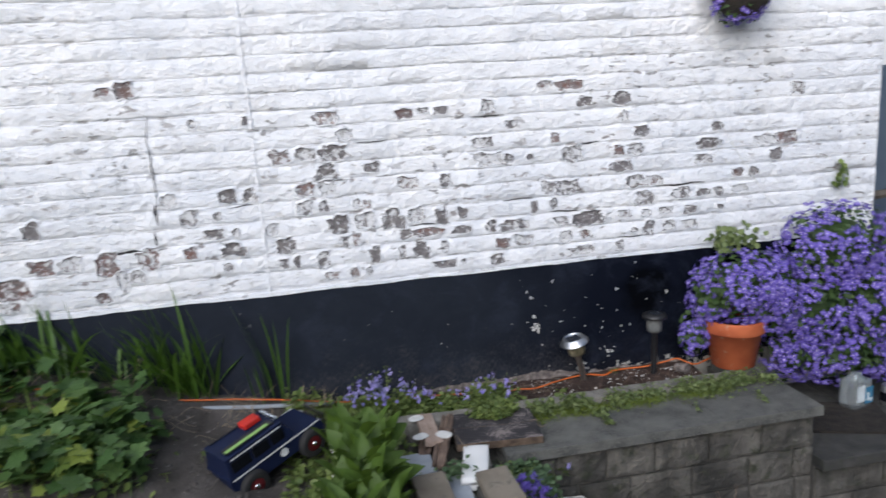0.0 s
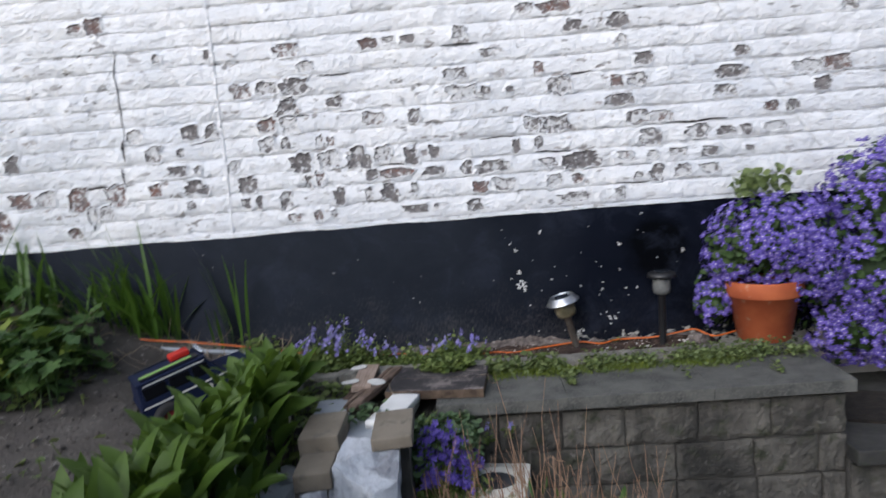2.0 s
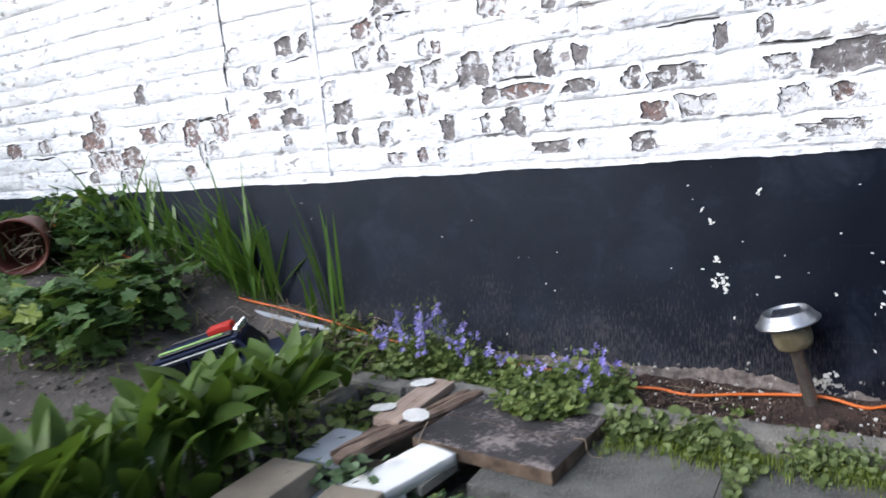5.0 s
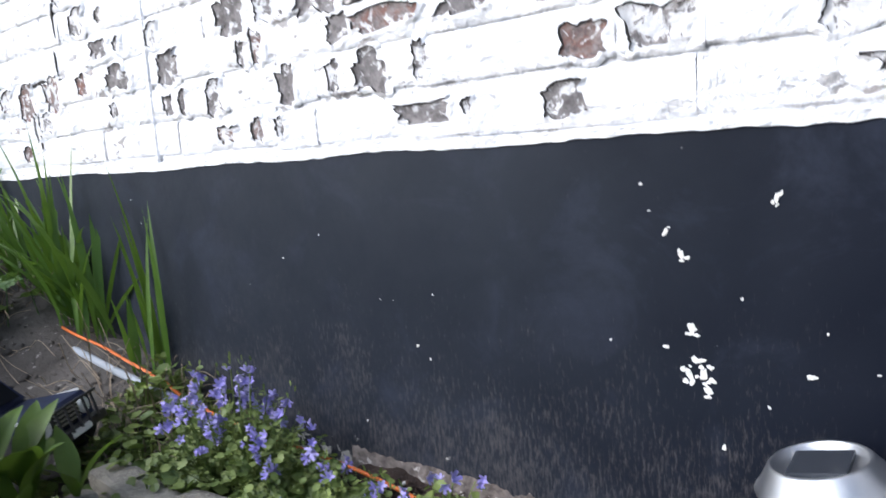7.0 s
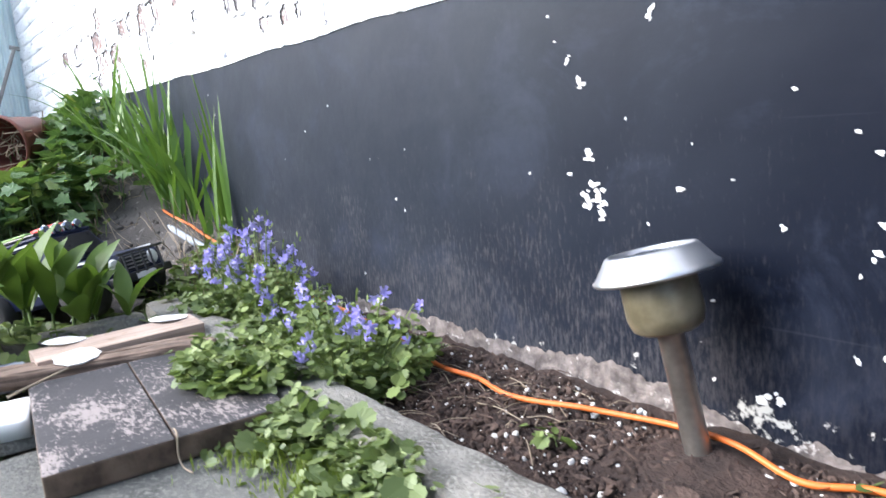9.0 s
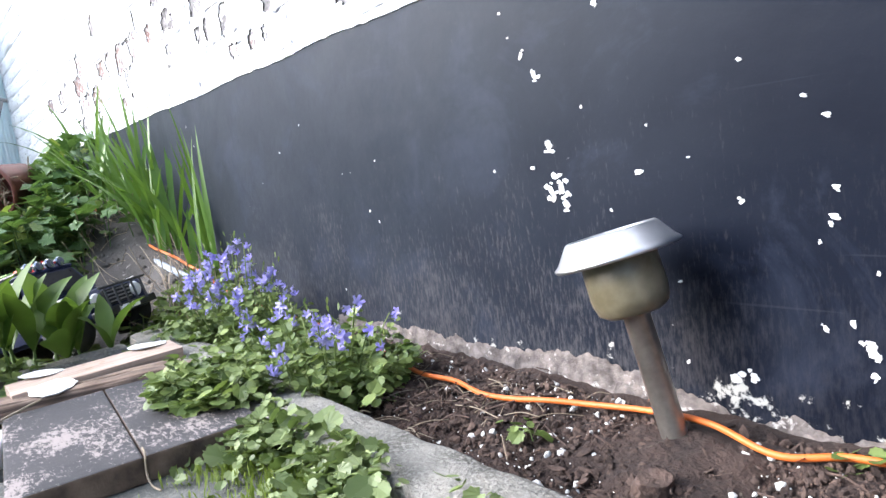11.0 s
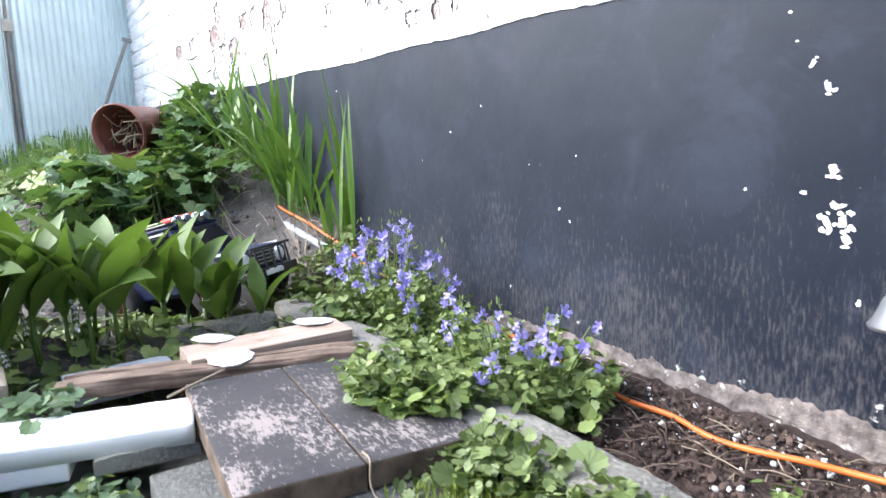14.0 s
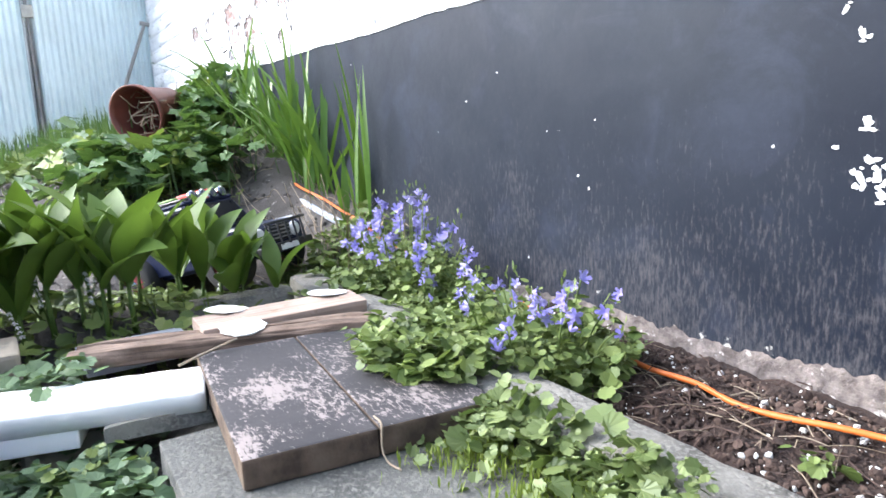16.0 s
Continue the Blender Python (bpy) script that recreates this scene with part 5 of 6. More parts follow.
spots = [(-0.92, -0.515), (-0.885, -0.455), (-0.875, -0.385), (-0.90, -0.555), (-0.95, -0.475), (-0.955, -0.54), (-0.925, -0.43)]
tries = 0
while len(spots) < 135 and tries < 9000:
    tries += 1
    y = U(-1.76, -0.615)
    back = smooth01((-0.70 - y) / 0.75)
    x = U(-0.92 - 0.13 * back, -0.79 + 0.02 * back)
    if all((x - a) ** 2 + (y - b) ** 2 > 0.040**2 for a, b in spots):
        spots.append((x, y))
for i, (x, y) in enumerate(spots):
    s = (0.80, 0.74, 0.62, 0.82, 0.92, 0.95, 0.80)[i] if i < 7 else U(0.70, 0.98)
    src = lily_forms[i % 6]
    c = copy_thing(src, turned(x, y, bed_height(x, y) - 0.008, U(0, 360), U(-6, 6), 0, s))
    c.scale = (s, s, s)
for f in lily_forms:
    f.matrix_basis = pose(-1.0 + 0.03 * lily_forms.index(f), -1.78 - 0.02 * (lily_forms.index(f) % 2), bed_height(-1.0, -1.72) - 0.03)

# iris clumps along the plinth
iris_at = [(-1.18, -0.045, 1.15), (-1.23, -0.06, 0.75), (-1.47, -0.06, 1.0), (-1.52, -0.05, 1.1), (-1.6, -0.06, 1.1)] + [(-1.5 - 0.075 * i + U(-.03, .03), U(-0.07, -0.035), U(0.8, 1.05)) for i in range(11)]
for x, y, s in iris_at:
    iris = thing("iris_clump", "clump of tall sword-shaped green iris leaves", "plant", pose(x, y, bed_height(x, y) - 0.01, 0, 0, U(-25, 25)), "irises along the plinth")
    alone = x > -1.3
    for i in range(6 if alone else rng.choice((8, 9, 11, 12))):
        g = Geo().add(*blade(U(0.25, 0.50) * s, U(0.010, 0.019), U(0.1, 0.5 if alone else 1.4), 9, 0.12, 0.35, 0.3, U(-0.6, 0.6)), turned(U(-.05, .05), U(-.03, .03), 0, U(30, 125) if rng.random() < 0.8 else U(0, 360), -U(2, 12 if alone else 38)))
        part("leaf", g, M_IRIS, iris, smooth=True)

# leafy mound behind the car
def leafy(name, label, count, area, mats, size, leaf, spread, lift, stem=True, density=None):
    """Ground cover: many leaves on short stalks over the bed."""
    g = Geo()
    made_n = 0
    while made_n < count:
        x, y = U(area[0], area[1]), U(area[2], area[3])
        if density and rng.random() > density(x, y):
            continue
        z = bed_height(x, y)
        h = U(lift[0], lift[1])
        if x < -1.9 and abs(y + 0.42) < 0.17:
            h *= 0.25
        r = U(*size)
        yaw = U(0, 360)
        g.add(*leaf(r), turned(x, y, z + h, yaw, U(-spread, spread * 0.6), U(-spread, spread)))
        if stem and made_n % 2 == 0:
            g.tube([(x + U(-.02, .02), y + U(-.02, .02), z - 0.01), (x, y, z + h)], 0.0016, 4)
        made_n += 1
    return whole(name, g, mats, label, "plant", kind="stuff")


def mound(x, y):
    d = smooth01((-1.55 - x) / 0.35) * smooth01((y + 0.78 - 0.25 * smooth01((-1.9 - x) / 0.5)) / 0.2)
    if math.hypot((x + 2.40) / 1.6, y + 0.42) < 0.16:
        return 0.0
    if y > -0.23 and -2.25 < x < -1.4:
        return 0.12 * d
    return d


leafy("bed_plants", "mound of lobed dark green leaves over the bed", 1500, (-3.1, -1.45, -1.0, -0.10), M_IVY, (0.026, 0.060), lobed_leaf, 38, (0.03, 0.17), density=mound)
leafy("bed_ground_cover", "low small leaves at the bed's foot", 1500, (-3.4, -1.35, -1.1, -0.1), M_BELL, (0.010, 0.020), round_leaf, 40, (0.005, 0.05), density=lambda x, y: 0.03 + 0.97 * mound(x, y))
leafy("shade_weeds", "small round leaves under the lilies", 1500, (-1.15, -0.64, -1.7, -0.33), M_BELL, (0.008, 0.018), round_leaf, 35, (0.005, 0.045), density=lambda x, y: smooth01((-0.62 - x - 0.16 * smooth01((-0.9 - y) / 0.3)) / 0.12))
leafy("corner_ground_cover", "small weed leaves around the kerb corner", 750, (-1.16, -0.74, -0.31, -0.04), M_BELL, (0.007, 0.016), round_leaf, 40, (0.005, 0.07))
leafy("verge_cover", "low green weeds between the bed and the gate", 2200, (-4.1, -2.2, -1.5, -0.5), M_BELL, (0.012, 0.026), round_leaf, 40, (0.01, 0.08))
leafy("climbing_leaves", "leafy stems climbing beside the tipped pot", 170, (-2.75, -2.2, -0.20, -0.04), M_IVY, (0.02, 0.04), lobed_leaf, 60, (0.03, 0.24))
g = Geo()
for _ in range(3200):
    x, y = U(-4.3, -2.45), U(-1.7, -0.05)
    z = bed_height(x, y)
    g.add(*blade(U(0.06, 0.20), U(0.004, 0.007), U(0.2, 1.2), 4, 0.1), turned(x, y, z - 0.005, U(0, 360), U(0, 25)))
whole("long_grass", g, M_GRASS, "rough grass in front of the gate", "grass", kind="stuff")
g = Geo()
for _ in range(420):
    x, y = U(-4.25, -3.5), U(-1.7, -0.62)
    g.add(*star_flower(0.014), toward(x, y, bed_height(x, y) + U(0.02, 0.09), (U(-.5, 1), U(-.5, .5), 1)))
whole("far_flowers", g, M_VIOLET, "scattered violet flowers by the gate", "flowers", kind="stuff")
g = Geo()
for _ in range(130):
    x, y = U(-2.5, -0.85), U(-0.32, -0.02)
    z = bed_height(x, y)
    a = U(0, 6.28)
    g.tube(spline([(x, y, z), (x + 0.06 * math.cos(a), y + 0.04 * math.sin(a), z + U(0.01, 0.05)), (x + 0.13 * math.cos(a), y + 0.08 * math.sin(a), z + U(0.0, 0.12))], 4), 0.0010, 4)
for _ in range(150):
    x, y = rng.gauss(-1.06, 0.13), rng.gauss(-0.15, 0.055)
    if y < -0.012:
        g.add(*blade(U(0.05, 0.15), U(0.002, 0.005), U(0.5, 2.2), 4, 0.1), turned(x, y, bed_height(x, y) - 0.002, U(0, 360), U(-75, 20)))
whole("dead_stems", g, M_STRAW, "dry straw-coloured stems among the irises", "straw", kind="stuff")


# bellflowers: clump at the kerb corner, another spilling over the wall's front
def bellflower(label, centre, radii, leaves, flowers, base_z, spike=1.0, size=(0.007, 0.0115), petal=M_LILAC, leaf_size=1.0):
    plant = thing("bellflower_plant", label, "plant", None)
    cx, cy = centre
    lg, fg, sg = Geo(), Geo(), Geo()
    for _ in range(max(1, leaves // 13)):
        a, q = U(0, 6.28), math.sqrt(rng.random())
        x, y = cx + radii[0] * q * math.cos(a), cy + radii[1] * q * math.sin(a)
        z, h = base_z(x, y), radii[2] * (1 - 0.7 * q * q) * U(0.25, 1.0)
        foot, tip = Vector((x * 0.8 + cx * 0.2, y * 0.8 + cy * 0.2, z - 0.004)), Vector((x + U(-.02, .02) + 0.02 * math.cos(a), y + U(-.02, .02) + 0.02 * math.sin(a), z + h))
        line = spline([foot, foot.lerp(tip, 0.5) + Vector((U(-.01, .01), U(-.01, .01), 0.006)), tip], 5)
        sg.tube(line, 0.0009, 4, taper=0.6)
        for i in range(13):
            t = rng.random()
            p = line[min(len(line) - 1, int(t * len(line)))]
            yaw = U(0, 360)
            far = U(0.004, 0.020) * (1.1 - 0.6 * t)
            p = p + Vector((far * math.cos(radians(yaw + 90)), far * math.sin(radians(yaw + 90)), U(-0.003, 0.007)))
            wide = (0.0035 + 0.0095 * rng.random() ** 1.4) * (1.15 - 0.5 * t) * leaf_size
            lg.add(*round_leaf(wide, 8, U(0.05, 0.35), 0.15), turned(*p, yaw, U(-50, 25), U(-35, 35)))
    for i in range(flowers):
        a, q = 2.4 * i + U(-.5, .5), math.sqrt((i + rng.random()) / flowers)
        x, y = cx + radii[0] * q * math.cos(a), cy + radii[1] * q * math.sin(a)
        h = radii[2] * (1 - 0.45 * q * q) * (0.62 + 0.68 * rng.random() ** 0.7) * spike
        b = Vector((x * 0.6 + cx * 0.4, y * 0.6 + cy * 0.4, base_z(x, y)))
        t = Vector((x, y, base_z(x, y) + h))
        sg.tube(spline([b, b.lerp(t, 0.6) + Vector((0, 0, 0.01)), t], 4), 0.0011, 4)
        for s in range(min(rng.choice((1, 2, 4, 7, 9)), 1 + int(h / 0.018))):
            p = t + Vector((U(-.011, .011), U(-.011, .011), -0.0065 * s))
            d = Vector((U(-1, 1), U(-1.2, 0.7), U(-0.5, 1.0)))
            fg.add(*star_flower(U(*size), 0.75), toward(*p, d))
        if rng.random() < 0.6:
            for s in range(3):
                p = t + Vector((U(-.012, .012), U(-.012, .012), U(0, 0.025)))
                fg.add(*blade(0.012, 0.004, 0.1, 3), toward(*p, (U(-.4, .4), U(-.4, .4), 1)), 1)
    part("foliage", lg, M_BELL, plant, kind="stuff")
    part("stalk_mass", sg, M_BELL, plant, kind="stuff")
    part("blossom_mass", fg.mesh("blossom_mass", [petal, M_BELL]), None, plant, "lilac star-shaped bell flowers", kind="stuff")
    return plant


strip_z = lambda x, y: -0.045
bellflower("flowering lilac bellflower clump against the plinth", (-0.735, -0.170), (0.19, 0.10, 0.155), 2000, 32, lambda x, y: -0.04)
bellflower("flowering bellflower clump spilling over the kerb", (-0.285, -0.225), (0.125, 0.125, 0.120), 1900, 14, strip_z, leaf_size=1.15)
bellflower("low bellflower clump between two taller ones", (-0.50, -0.20), (0.13, 0.10, 0.090), 1300, 7, strip_z)
bellflower("low bellflower clump with few flowers at the kerb", (-0.310, -0.385), (0.092, 0.052, 0.050), 800, 0, lambda x, y: 0.004, leaf_size=1.3)
bellflower("dark leafy bellflower mound at the coping corner", (-0.325, -0.745), (0.085, 0.055, 0.10), 700, 0, lambda x, y: -0.12)
bellflower("lilac bellflower hanging from the wall corner", (-0.325, -0.865), (0.120, 0.055, 0.17), 800, 80, lambda x, y: -0.235 + 0.8 * min(0.0, y + 0.86), 1.05, (0.012, 0.016), M_VIOLET)
bellflower("small trailing bellflower on the block wall", (-0.13, -0.69), (0.06, 0.02, 0.05), 40, 2, lambda x, y: -0.15)
bellflower("seedling bellflower in the soil strip", (0.095, -0.17), (0.020, 0.015, 0.03), 5, 0, strip_z)
bellflower("leafy seedling against the plinth", (0.34, -0.06), (0.03, 0.015, 0.025), 3, 0, strip_z)

# weeds along the joint of kerb and coping
g, gm = Geo(), Geo()
made_n = 0
while made_n < 3900:
    x = U(-0.165, 0.98)
    if 0.50 + 0.9 * noise.noise((x * 9, 0.4, 0)) < rng.random():
        continue
    made_n += 1
    y = -0.366 - abs(rng.gauss(0, 0.020 + 0.030 * max(0.0, 0.5 + noise.noise((x * 7, 2.2, 0)))))
    if y < -0.50:
        continue
    z = -0.030 if y < -0.372 else -0.004
    big = U(0.004, 0.0085) if x < 0.25 and rng.random() < 0.17 else 0.0
    g.add(*round_leaf(0.0030 + 0.0058 * rng.random() ** 1.5 + big, 8, U(0.05, 0.45), 0.16), turned(x, y, z + U(0.002, 0.036) * max(0.2, 1 - 7 * abs(y + 0.39)), U(0, 360), U(-60, 35), U(-45, 45)))
for x0, n in ((0.12, 110), (0.50, 16), (0.80, 30)):
    for _ in range(n):
        t = rng.random()
        g.add(*round_leaf(U(0.004, 0.010), 8, 0.25, 0.12), turned(x0 + U(-.03, .03) * (1.3 - t), -0.44 - 0.16 * t, -0.028 + U(0.0, 0.015), U(0, 360), U(-30, 30), U(-30, 30)))
whole("coping_weeds", g, M_WEED, "pale green scalloped weed leaves along the kerb", "weeds", kind="stuff")
for _ in range(8200):
    x = -0.14 + 0.89 * rng.random() ** 1.4
    y = -0.40 - abs(rng.gauss(0, 0.035))
    if rng.random() > 0.6 + 0.4 * math.sin(x * 23):
        continue
    gm.add(*blade(U(0.008, 0.024), U(0.0012, 0.003), U(0.4, 1.6), 3), turned(x, y, -0.031, U(0, 360), U(-50, 50)))
whole("coping_moss", gm, M_MOSS, "yellow-green mossy sprigs on the coping joint", "moss", kind="stuff")
g = Geo()
for _ in range(520):
    x, y = U(-0.60, -0.36), U(-0.93, -0.66)
    g.add(*round_leaf(U(0.009, 0.018), 8, 0.25, 0.12), turned(x, y, U(-0.17, -0.085), U(0, 360), U(-40, 25), U(-30, 30)))
for _ in range(620):
    x, y = U(-0.50, -0.20), U(-0.90, -0.695)
    g.add(*round_leaf(U(0.006, 0.016), 8, 0.25, 0.14), turned(x, y, U(-0.15, -0.055), U(0, 360), U(-40, 25), U(-30, 30)))
for _ in range(420):
    x, y = U(-0.385, -0.24), U(-0.87, -0.695)
    g.add(*round_leaf(U(0.007, 0.016), 8, 0.25, 0.14), turned(x, y, U(-0.10, -0.045), U(0, 360), U(-40, 25), U(-30, 30)))
for _ in range(55):
    x, y = rng.gauss(-0.555, 0.03), rng.gauss(-0.775, 0.03)
    g.add(*round_leaf(U(0.008, 0.017), 8, 0.25, 0.16), turned(x, y, U(-0.03, 0.012), U(0, 360), U(-40, 25), U(-30, 30)))
whole("corner_weeds", g, M_GREYLEAF, "dull green weed leaves under the marble offcut", "weeds", kind="stuff")

# crumbs, grit and litter in the soil strip
crumbs, grit, litter = Geo(), Geo(), Geo()
ico = bmesh.new()
bmesh.ops.create_icosphere(ico, subdivisions=1, radius=1)
iv, jf = [v.co.copy() for v in ico.verts], [[v.index for v in f.verts] for f in ico.faces]
ico.free()
for i in range(15000):
    x, y = U(-0.50, 0.74), U(-0.295, -0.03)
    r = 0.0009 + 0.0055 * rng.random() ** 5
    m = pose(x, y, -0.047 + r * 0.3 + 0.012 * noise.noise((x * 9, y * 9, 2)) - 0.02 * smooth01((y + 0.05) / -0.25), U(0, 90), U(0, 90), U(0, 90)) @ Matrix.Diagonal((r * U(.7, 1.3), r * U(.7, 1.3), r * U(.6, 1), 1))
    (grit if i % 11 == 0 else crumbs).add([p * U(0.65, 1.3) for p in iv], jf, m)
whole("soil_crumbs", crumbs, M_CLOD, "loose crumbs of dark soil", "soil", kind="stuff")
whole("white_grit", grit, M_GRIT, "white grit scattered in the soil", "grit", kind="stuff")
for _ in range(75):
    x, y, a, l = U(-0.30, 0.06), rng.gauss(-0.13, 0.05), U(0, 6.28), U(0.02, 0.085)
    if -0.29 < y < -0.03:
        litter.tube(spline([(x, y, -0.045), (x + l * 0.5 * math.cos(a), y + l * 0.36 * math.sin(a), -0.040), (x + l * math.cos(a), min(-0.03, y + l * 0.7 * math.sin(a)), -0.044)], 4), U(0.0004, 0.0009), 5)
whole("dry_litter", litter, M_STRAW, "dry twigs and straw on the soil", "litter", kind="stuff")
twigs = Geo()
for _ in range(240):
    x, y, a, l = U(-0.42, -0.02) if _ % 3 else U(-0.42, 0.55), rng.gauss(-0.14, 0.06), U(0, 6.28), U(0.015, 0.06)
    if -0.29 < y < -0.03:
        twigs.tube([(x, y, -0.047), (x + l * 0.5 * math.cos(a), y + l * 0.5 * math.sin(a), -0.047 + U(0.002, 0.012)), (x + l * math.cos(a), min(-0.03, max(-0.295, y + l * math.sin(a))), -0.046 + U(-0.004, 0.016))], U(0.0005, 0.0014), 4)
whole("dark_twigs", twigs, M_CLOD, "tangle of dark dead twigs on the soil", "litter", kind="stuff")
scraps = Geo()
for _ in range(420):
    x, y = U(-0.45, 0.55), U(-0.29, -0.04)
    scraps.add(*blade(U(0.008, 0.024), U(0.004, 0.011), U(-1, 1), 4, 0.2), turned(x, y, -0.046 + U(0, 0.006) - 0.02 * smooth01((y + 0.05) / -0.25), U(0, 360), U(60, 95), U(-25, 25)))
whole("leaf_litter", scraps, M_CLOD, "shredded dark brown leaf litter on the soil", "litter", kind="stuff")
pebbles = Geo()
for _ in range(3600):
    x, y = U(-2.4, -0.85), U(-1.7, -0.1)
    r = 0.002 + 0.012 * rng.random() ** 5
    pebbles.add(iv, jf, pose(x, y, bed_height(x, y), U(0, 90), U(0, 90), 0) @ Matrix.Diagonal((r, r * U(.7, 1.2), r * .8, 1)))
whole("bed_pebbles", pebbles, M_DRY, "small stones and clods on the bare soil", "pebbles", kind="stuff")


# cascading purple campanula: pot plant, big mass on the wall, hanging basket
def cascade(label, blobs, flowers, leaves, mat=M_VIOLET, size=(0.0105, 0.0160), category="plant"):
    plant = thing("campanula_plant", label, category, None)
    fg, lg, bg = Geo(), Geo(), Geo()
    vol = [b[3] * b[5] for b in blobs]
    for kind, count in (("f", flowers), ("l", leaves)):
        for _ in range(count):
            cx, cy, cz, rx, ry, rz = rng.choices(blobs, vol)[0]
            d = Vector((rng.gauss(0, 1), rng.gauss(-0.5, 1), rng.gauss(0.15, 1))).normalized()
            wob = 1 + 0.16 * noise.noise((d.x * 3 + cx, d.y * 3, d.z * 3 + cz)) + 0.10 * noise.noise((d.x * 8 + cx, d.y * 8, d.z * 8 + cz)) + U(-0.09, 0.06)
            if kind == "l":
                wob *= U(0.72, 1.0)
            p = Vector((cx + d.x * rx * wob, cy + d.y * ry * wob, cz + d.z * rz * wob))
            if p.y > -0.012:
                continue
            n = Vector((d.x / rx, d.y / ry, d.z / rz)).normalized()
            n = (n + Vector((U(-.5, .5), U(-.7, .3), U(-.2, .7)))).normalized()
            if kind == "f":
                if noise.noise((p.x * 9, p.y * 9, p.z * 9)) < -0.20 - 0.1 * noise.noise((p.x * 30, p.y * 30, p.z * 30)):
                    continue
                s = U(*size)
                fg.add(*star_flower(s, 0.18), toward(*p, n))
                m = toward(*(p + n * 0.001), n)
                fg.add([(0.22 * s * math.cos(a), 0.22 * s * math.sin(a), 0.0) for a in (0, 1.26, 2.51, 3.77, 5.03)], [(0, 1, 2, 3, 4)], m, 1)
            else:
                lg.add(*round_leaf(U(0.008, 0.016), 7, 0.2), toward(*p, n))
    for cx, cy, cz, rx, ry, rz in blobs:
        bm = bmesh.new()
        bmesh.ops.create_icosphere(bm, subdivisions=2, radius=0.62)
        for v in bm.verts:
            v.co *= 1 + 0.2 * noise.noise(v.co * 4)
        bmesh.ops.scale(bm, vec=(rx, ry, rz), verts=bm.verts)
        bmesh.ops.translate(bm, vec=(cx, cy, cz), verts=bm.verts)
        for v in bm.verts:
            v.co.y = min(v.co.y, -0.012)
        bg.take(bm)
    part("inner_foliage", bg, M_SHADELEAF, plant)
    part("foliage", lg, M_SHADELEAF, plant, kind="stuff")
    part("blossom_mass", fg.mesh("blossom_mass", [mat, M_EYE]), None, plant, "dense purple star flowers with pale eyes", kind="stuff")
    return plant


cascade("purple campanula in full flower overflowing its pot", [(0.93, -0.20, 0.36, 0.22, 0.17, 0.17), (0.80, -0.16, 0.31, 0.10, 0.10, 0.13), (0.745, -0.12, 0.13, 0.07, 0.07, 0.12), (1.06, -0.20, 0.30, 0.15, 0.15, 0.20)], 2300, 1000)
cascade("large mass of purple campanula on the lower step", [(1.42, -0.19, 0.50, 0.29, 0.17, 0.20), (1.32, -0.18, 0.22, 0.30, 0.16, 0.24), (1.62, -0.20, 0.20, 0.26, 0.18, 0.28), (1.74, -0.20, -0.03, 0.20, 0.16, 0.19), (1.50, -0.18, -0.02, 0.26, 0.14, 0.18), (1.24, -0.16, 0.0, 0.16, 0.12, 0.16)], 5000, 2200)
cascade("purple campanula in a hanging wall basket", [(0.95, -0.13, 1.72, 0.17, 0.12, 0.15), (0.94, -0.12, 1.60, 0.12, 0.10, 0.09)], 800, 420)
g = Geo()
for _ in range(120):
    a = U(0, 6.28)
    g.add(*round_leaf(U(0.010, 0.018), 7, 0.2), toward(0.93 + U(-.10, .10), -0.16 + U(-.07, .1), 0.52 + U(0, 0.09), (U(-1, 1), U(-1, .4), U(0, 1))))
whole("pot_sprigs", g, M_WEED, "pale green sprigs at the top of the pot plant", "plant", kind="stuff")
g = Geo()
for _ in range(40):
    g.add(*round_leaf(U(0.010, 0.016), 7, 0.2), toward(1.57 + U(-.03, .03), -0.015 - U(0, 0.03), 0.80 + U(-0.06, 0.06), (U(-1, 1), -1, U(-.3, 1))))
whole("wall_sprig", g, M_BELL, "small green plant rooted in the brick wall", "plant", kind="stuff")
whole("basket_shell", Geo().lathe([(0.0, 1.53), (0.06, 1.54), (0.11, 1.60), (0.125, 1.66), (0.0, 1.66)], 24, Matrix.Translation((0.945, -0.14, 0))), M_MAT, "dark moss-lined hanging basket on the wall", "basket", smooth=True)

# dried-out twiggy bush standing in the yard in front of the rocks
BX, BY = -0.11, -1.80
g = Geo()
for _ in range(460):
    a, q = U(0, 6.28), math.sqrt(rng.random())
    b = Vector((BX + 0.07 * q * math.cos(a), BY + 0.07 * q * math.sin(a), -0.75))
    t = b + Vector((0.13 * q * math.cos(a) + U(-.03, .03), 0.13 * q * math.sin(a) + U(-.03, .03), U(0.70, 1.04) * (1 - 0.16 * q)))
    mid = b.lerp(t, 0.5) + Vector((U(-.02, .02), U(-.02, .02), 0.03))
    line = spline([b, mid, t + Vector((U(-.012, .012), U(-.012, .012), 0)), t + Vector((U(-.03, .03), U(-.03, .03), U(0.01, 0.06)))], 4)
    g.tube(line, U(0.0011, 0.0020), 4, taper=0.4)
    for s in range(rng.choice((0, 1, 2, 2))):
        p = line[rng.randrange(5, len(line) - 2)]
        d = Vector((U(-.04, .04), U(-.04, .04), U(0.05, 0.14)))
        g.tube([p, p + d * 0.5 + Vector((U(-.006, .006), U(-.006, .006), 0)), p + d], 0.0009, 3, taper=0.4)
bush = thing("dry_bush", "reddish-brown dried-out twiggy bush in front of the rocks", "bush", None)
part("twig_mass", g, M_TWIG, bush, kind="stuff")
g = Geo()
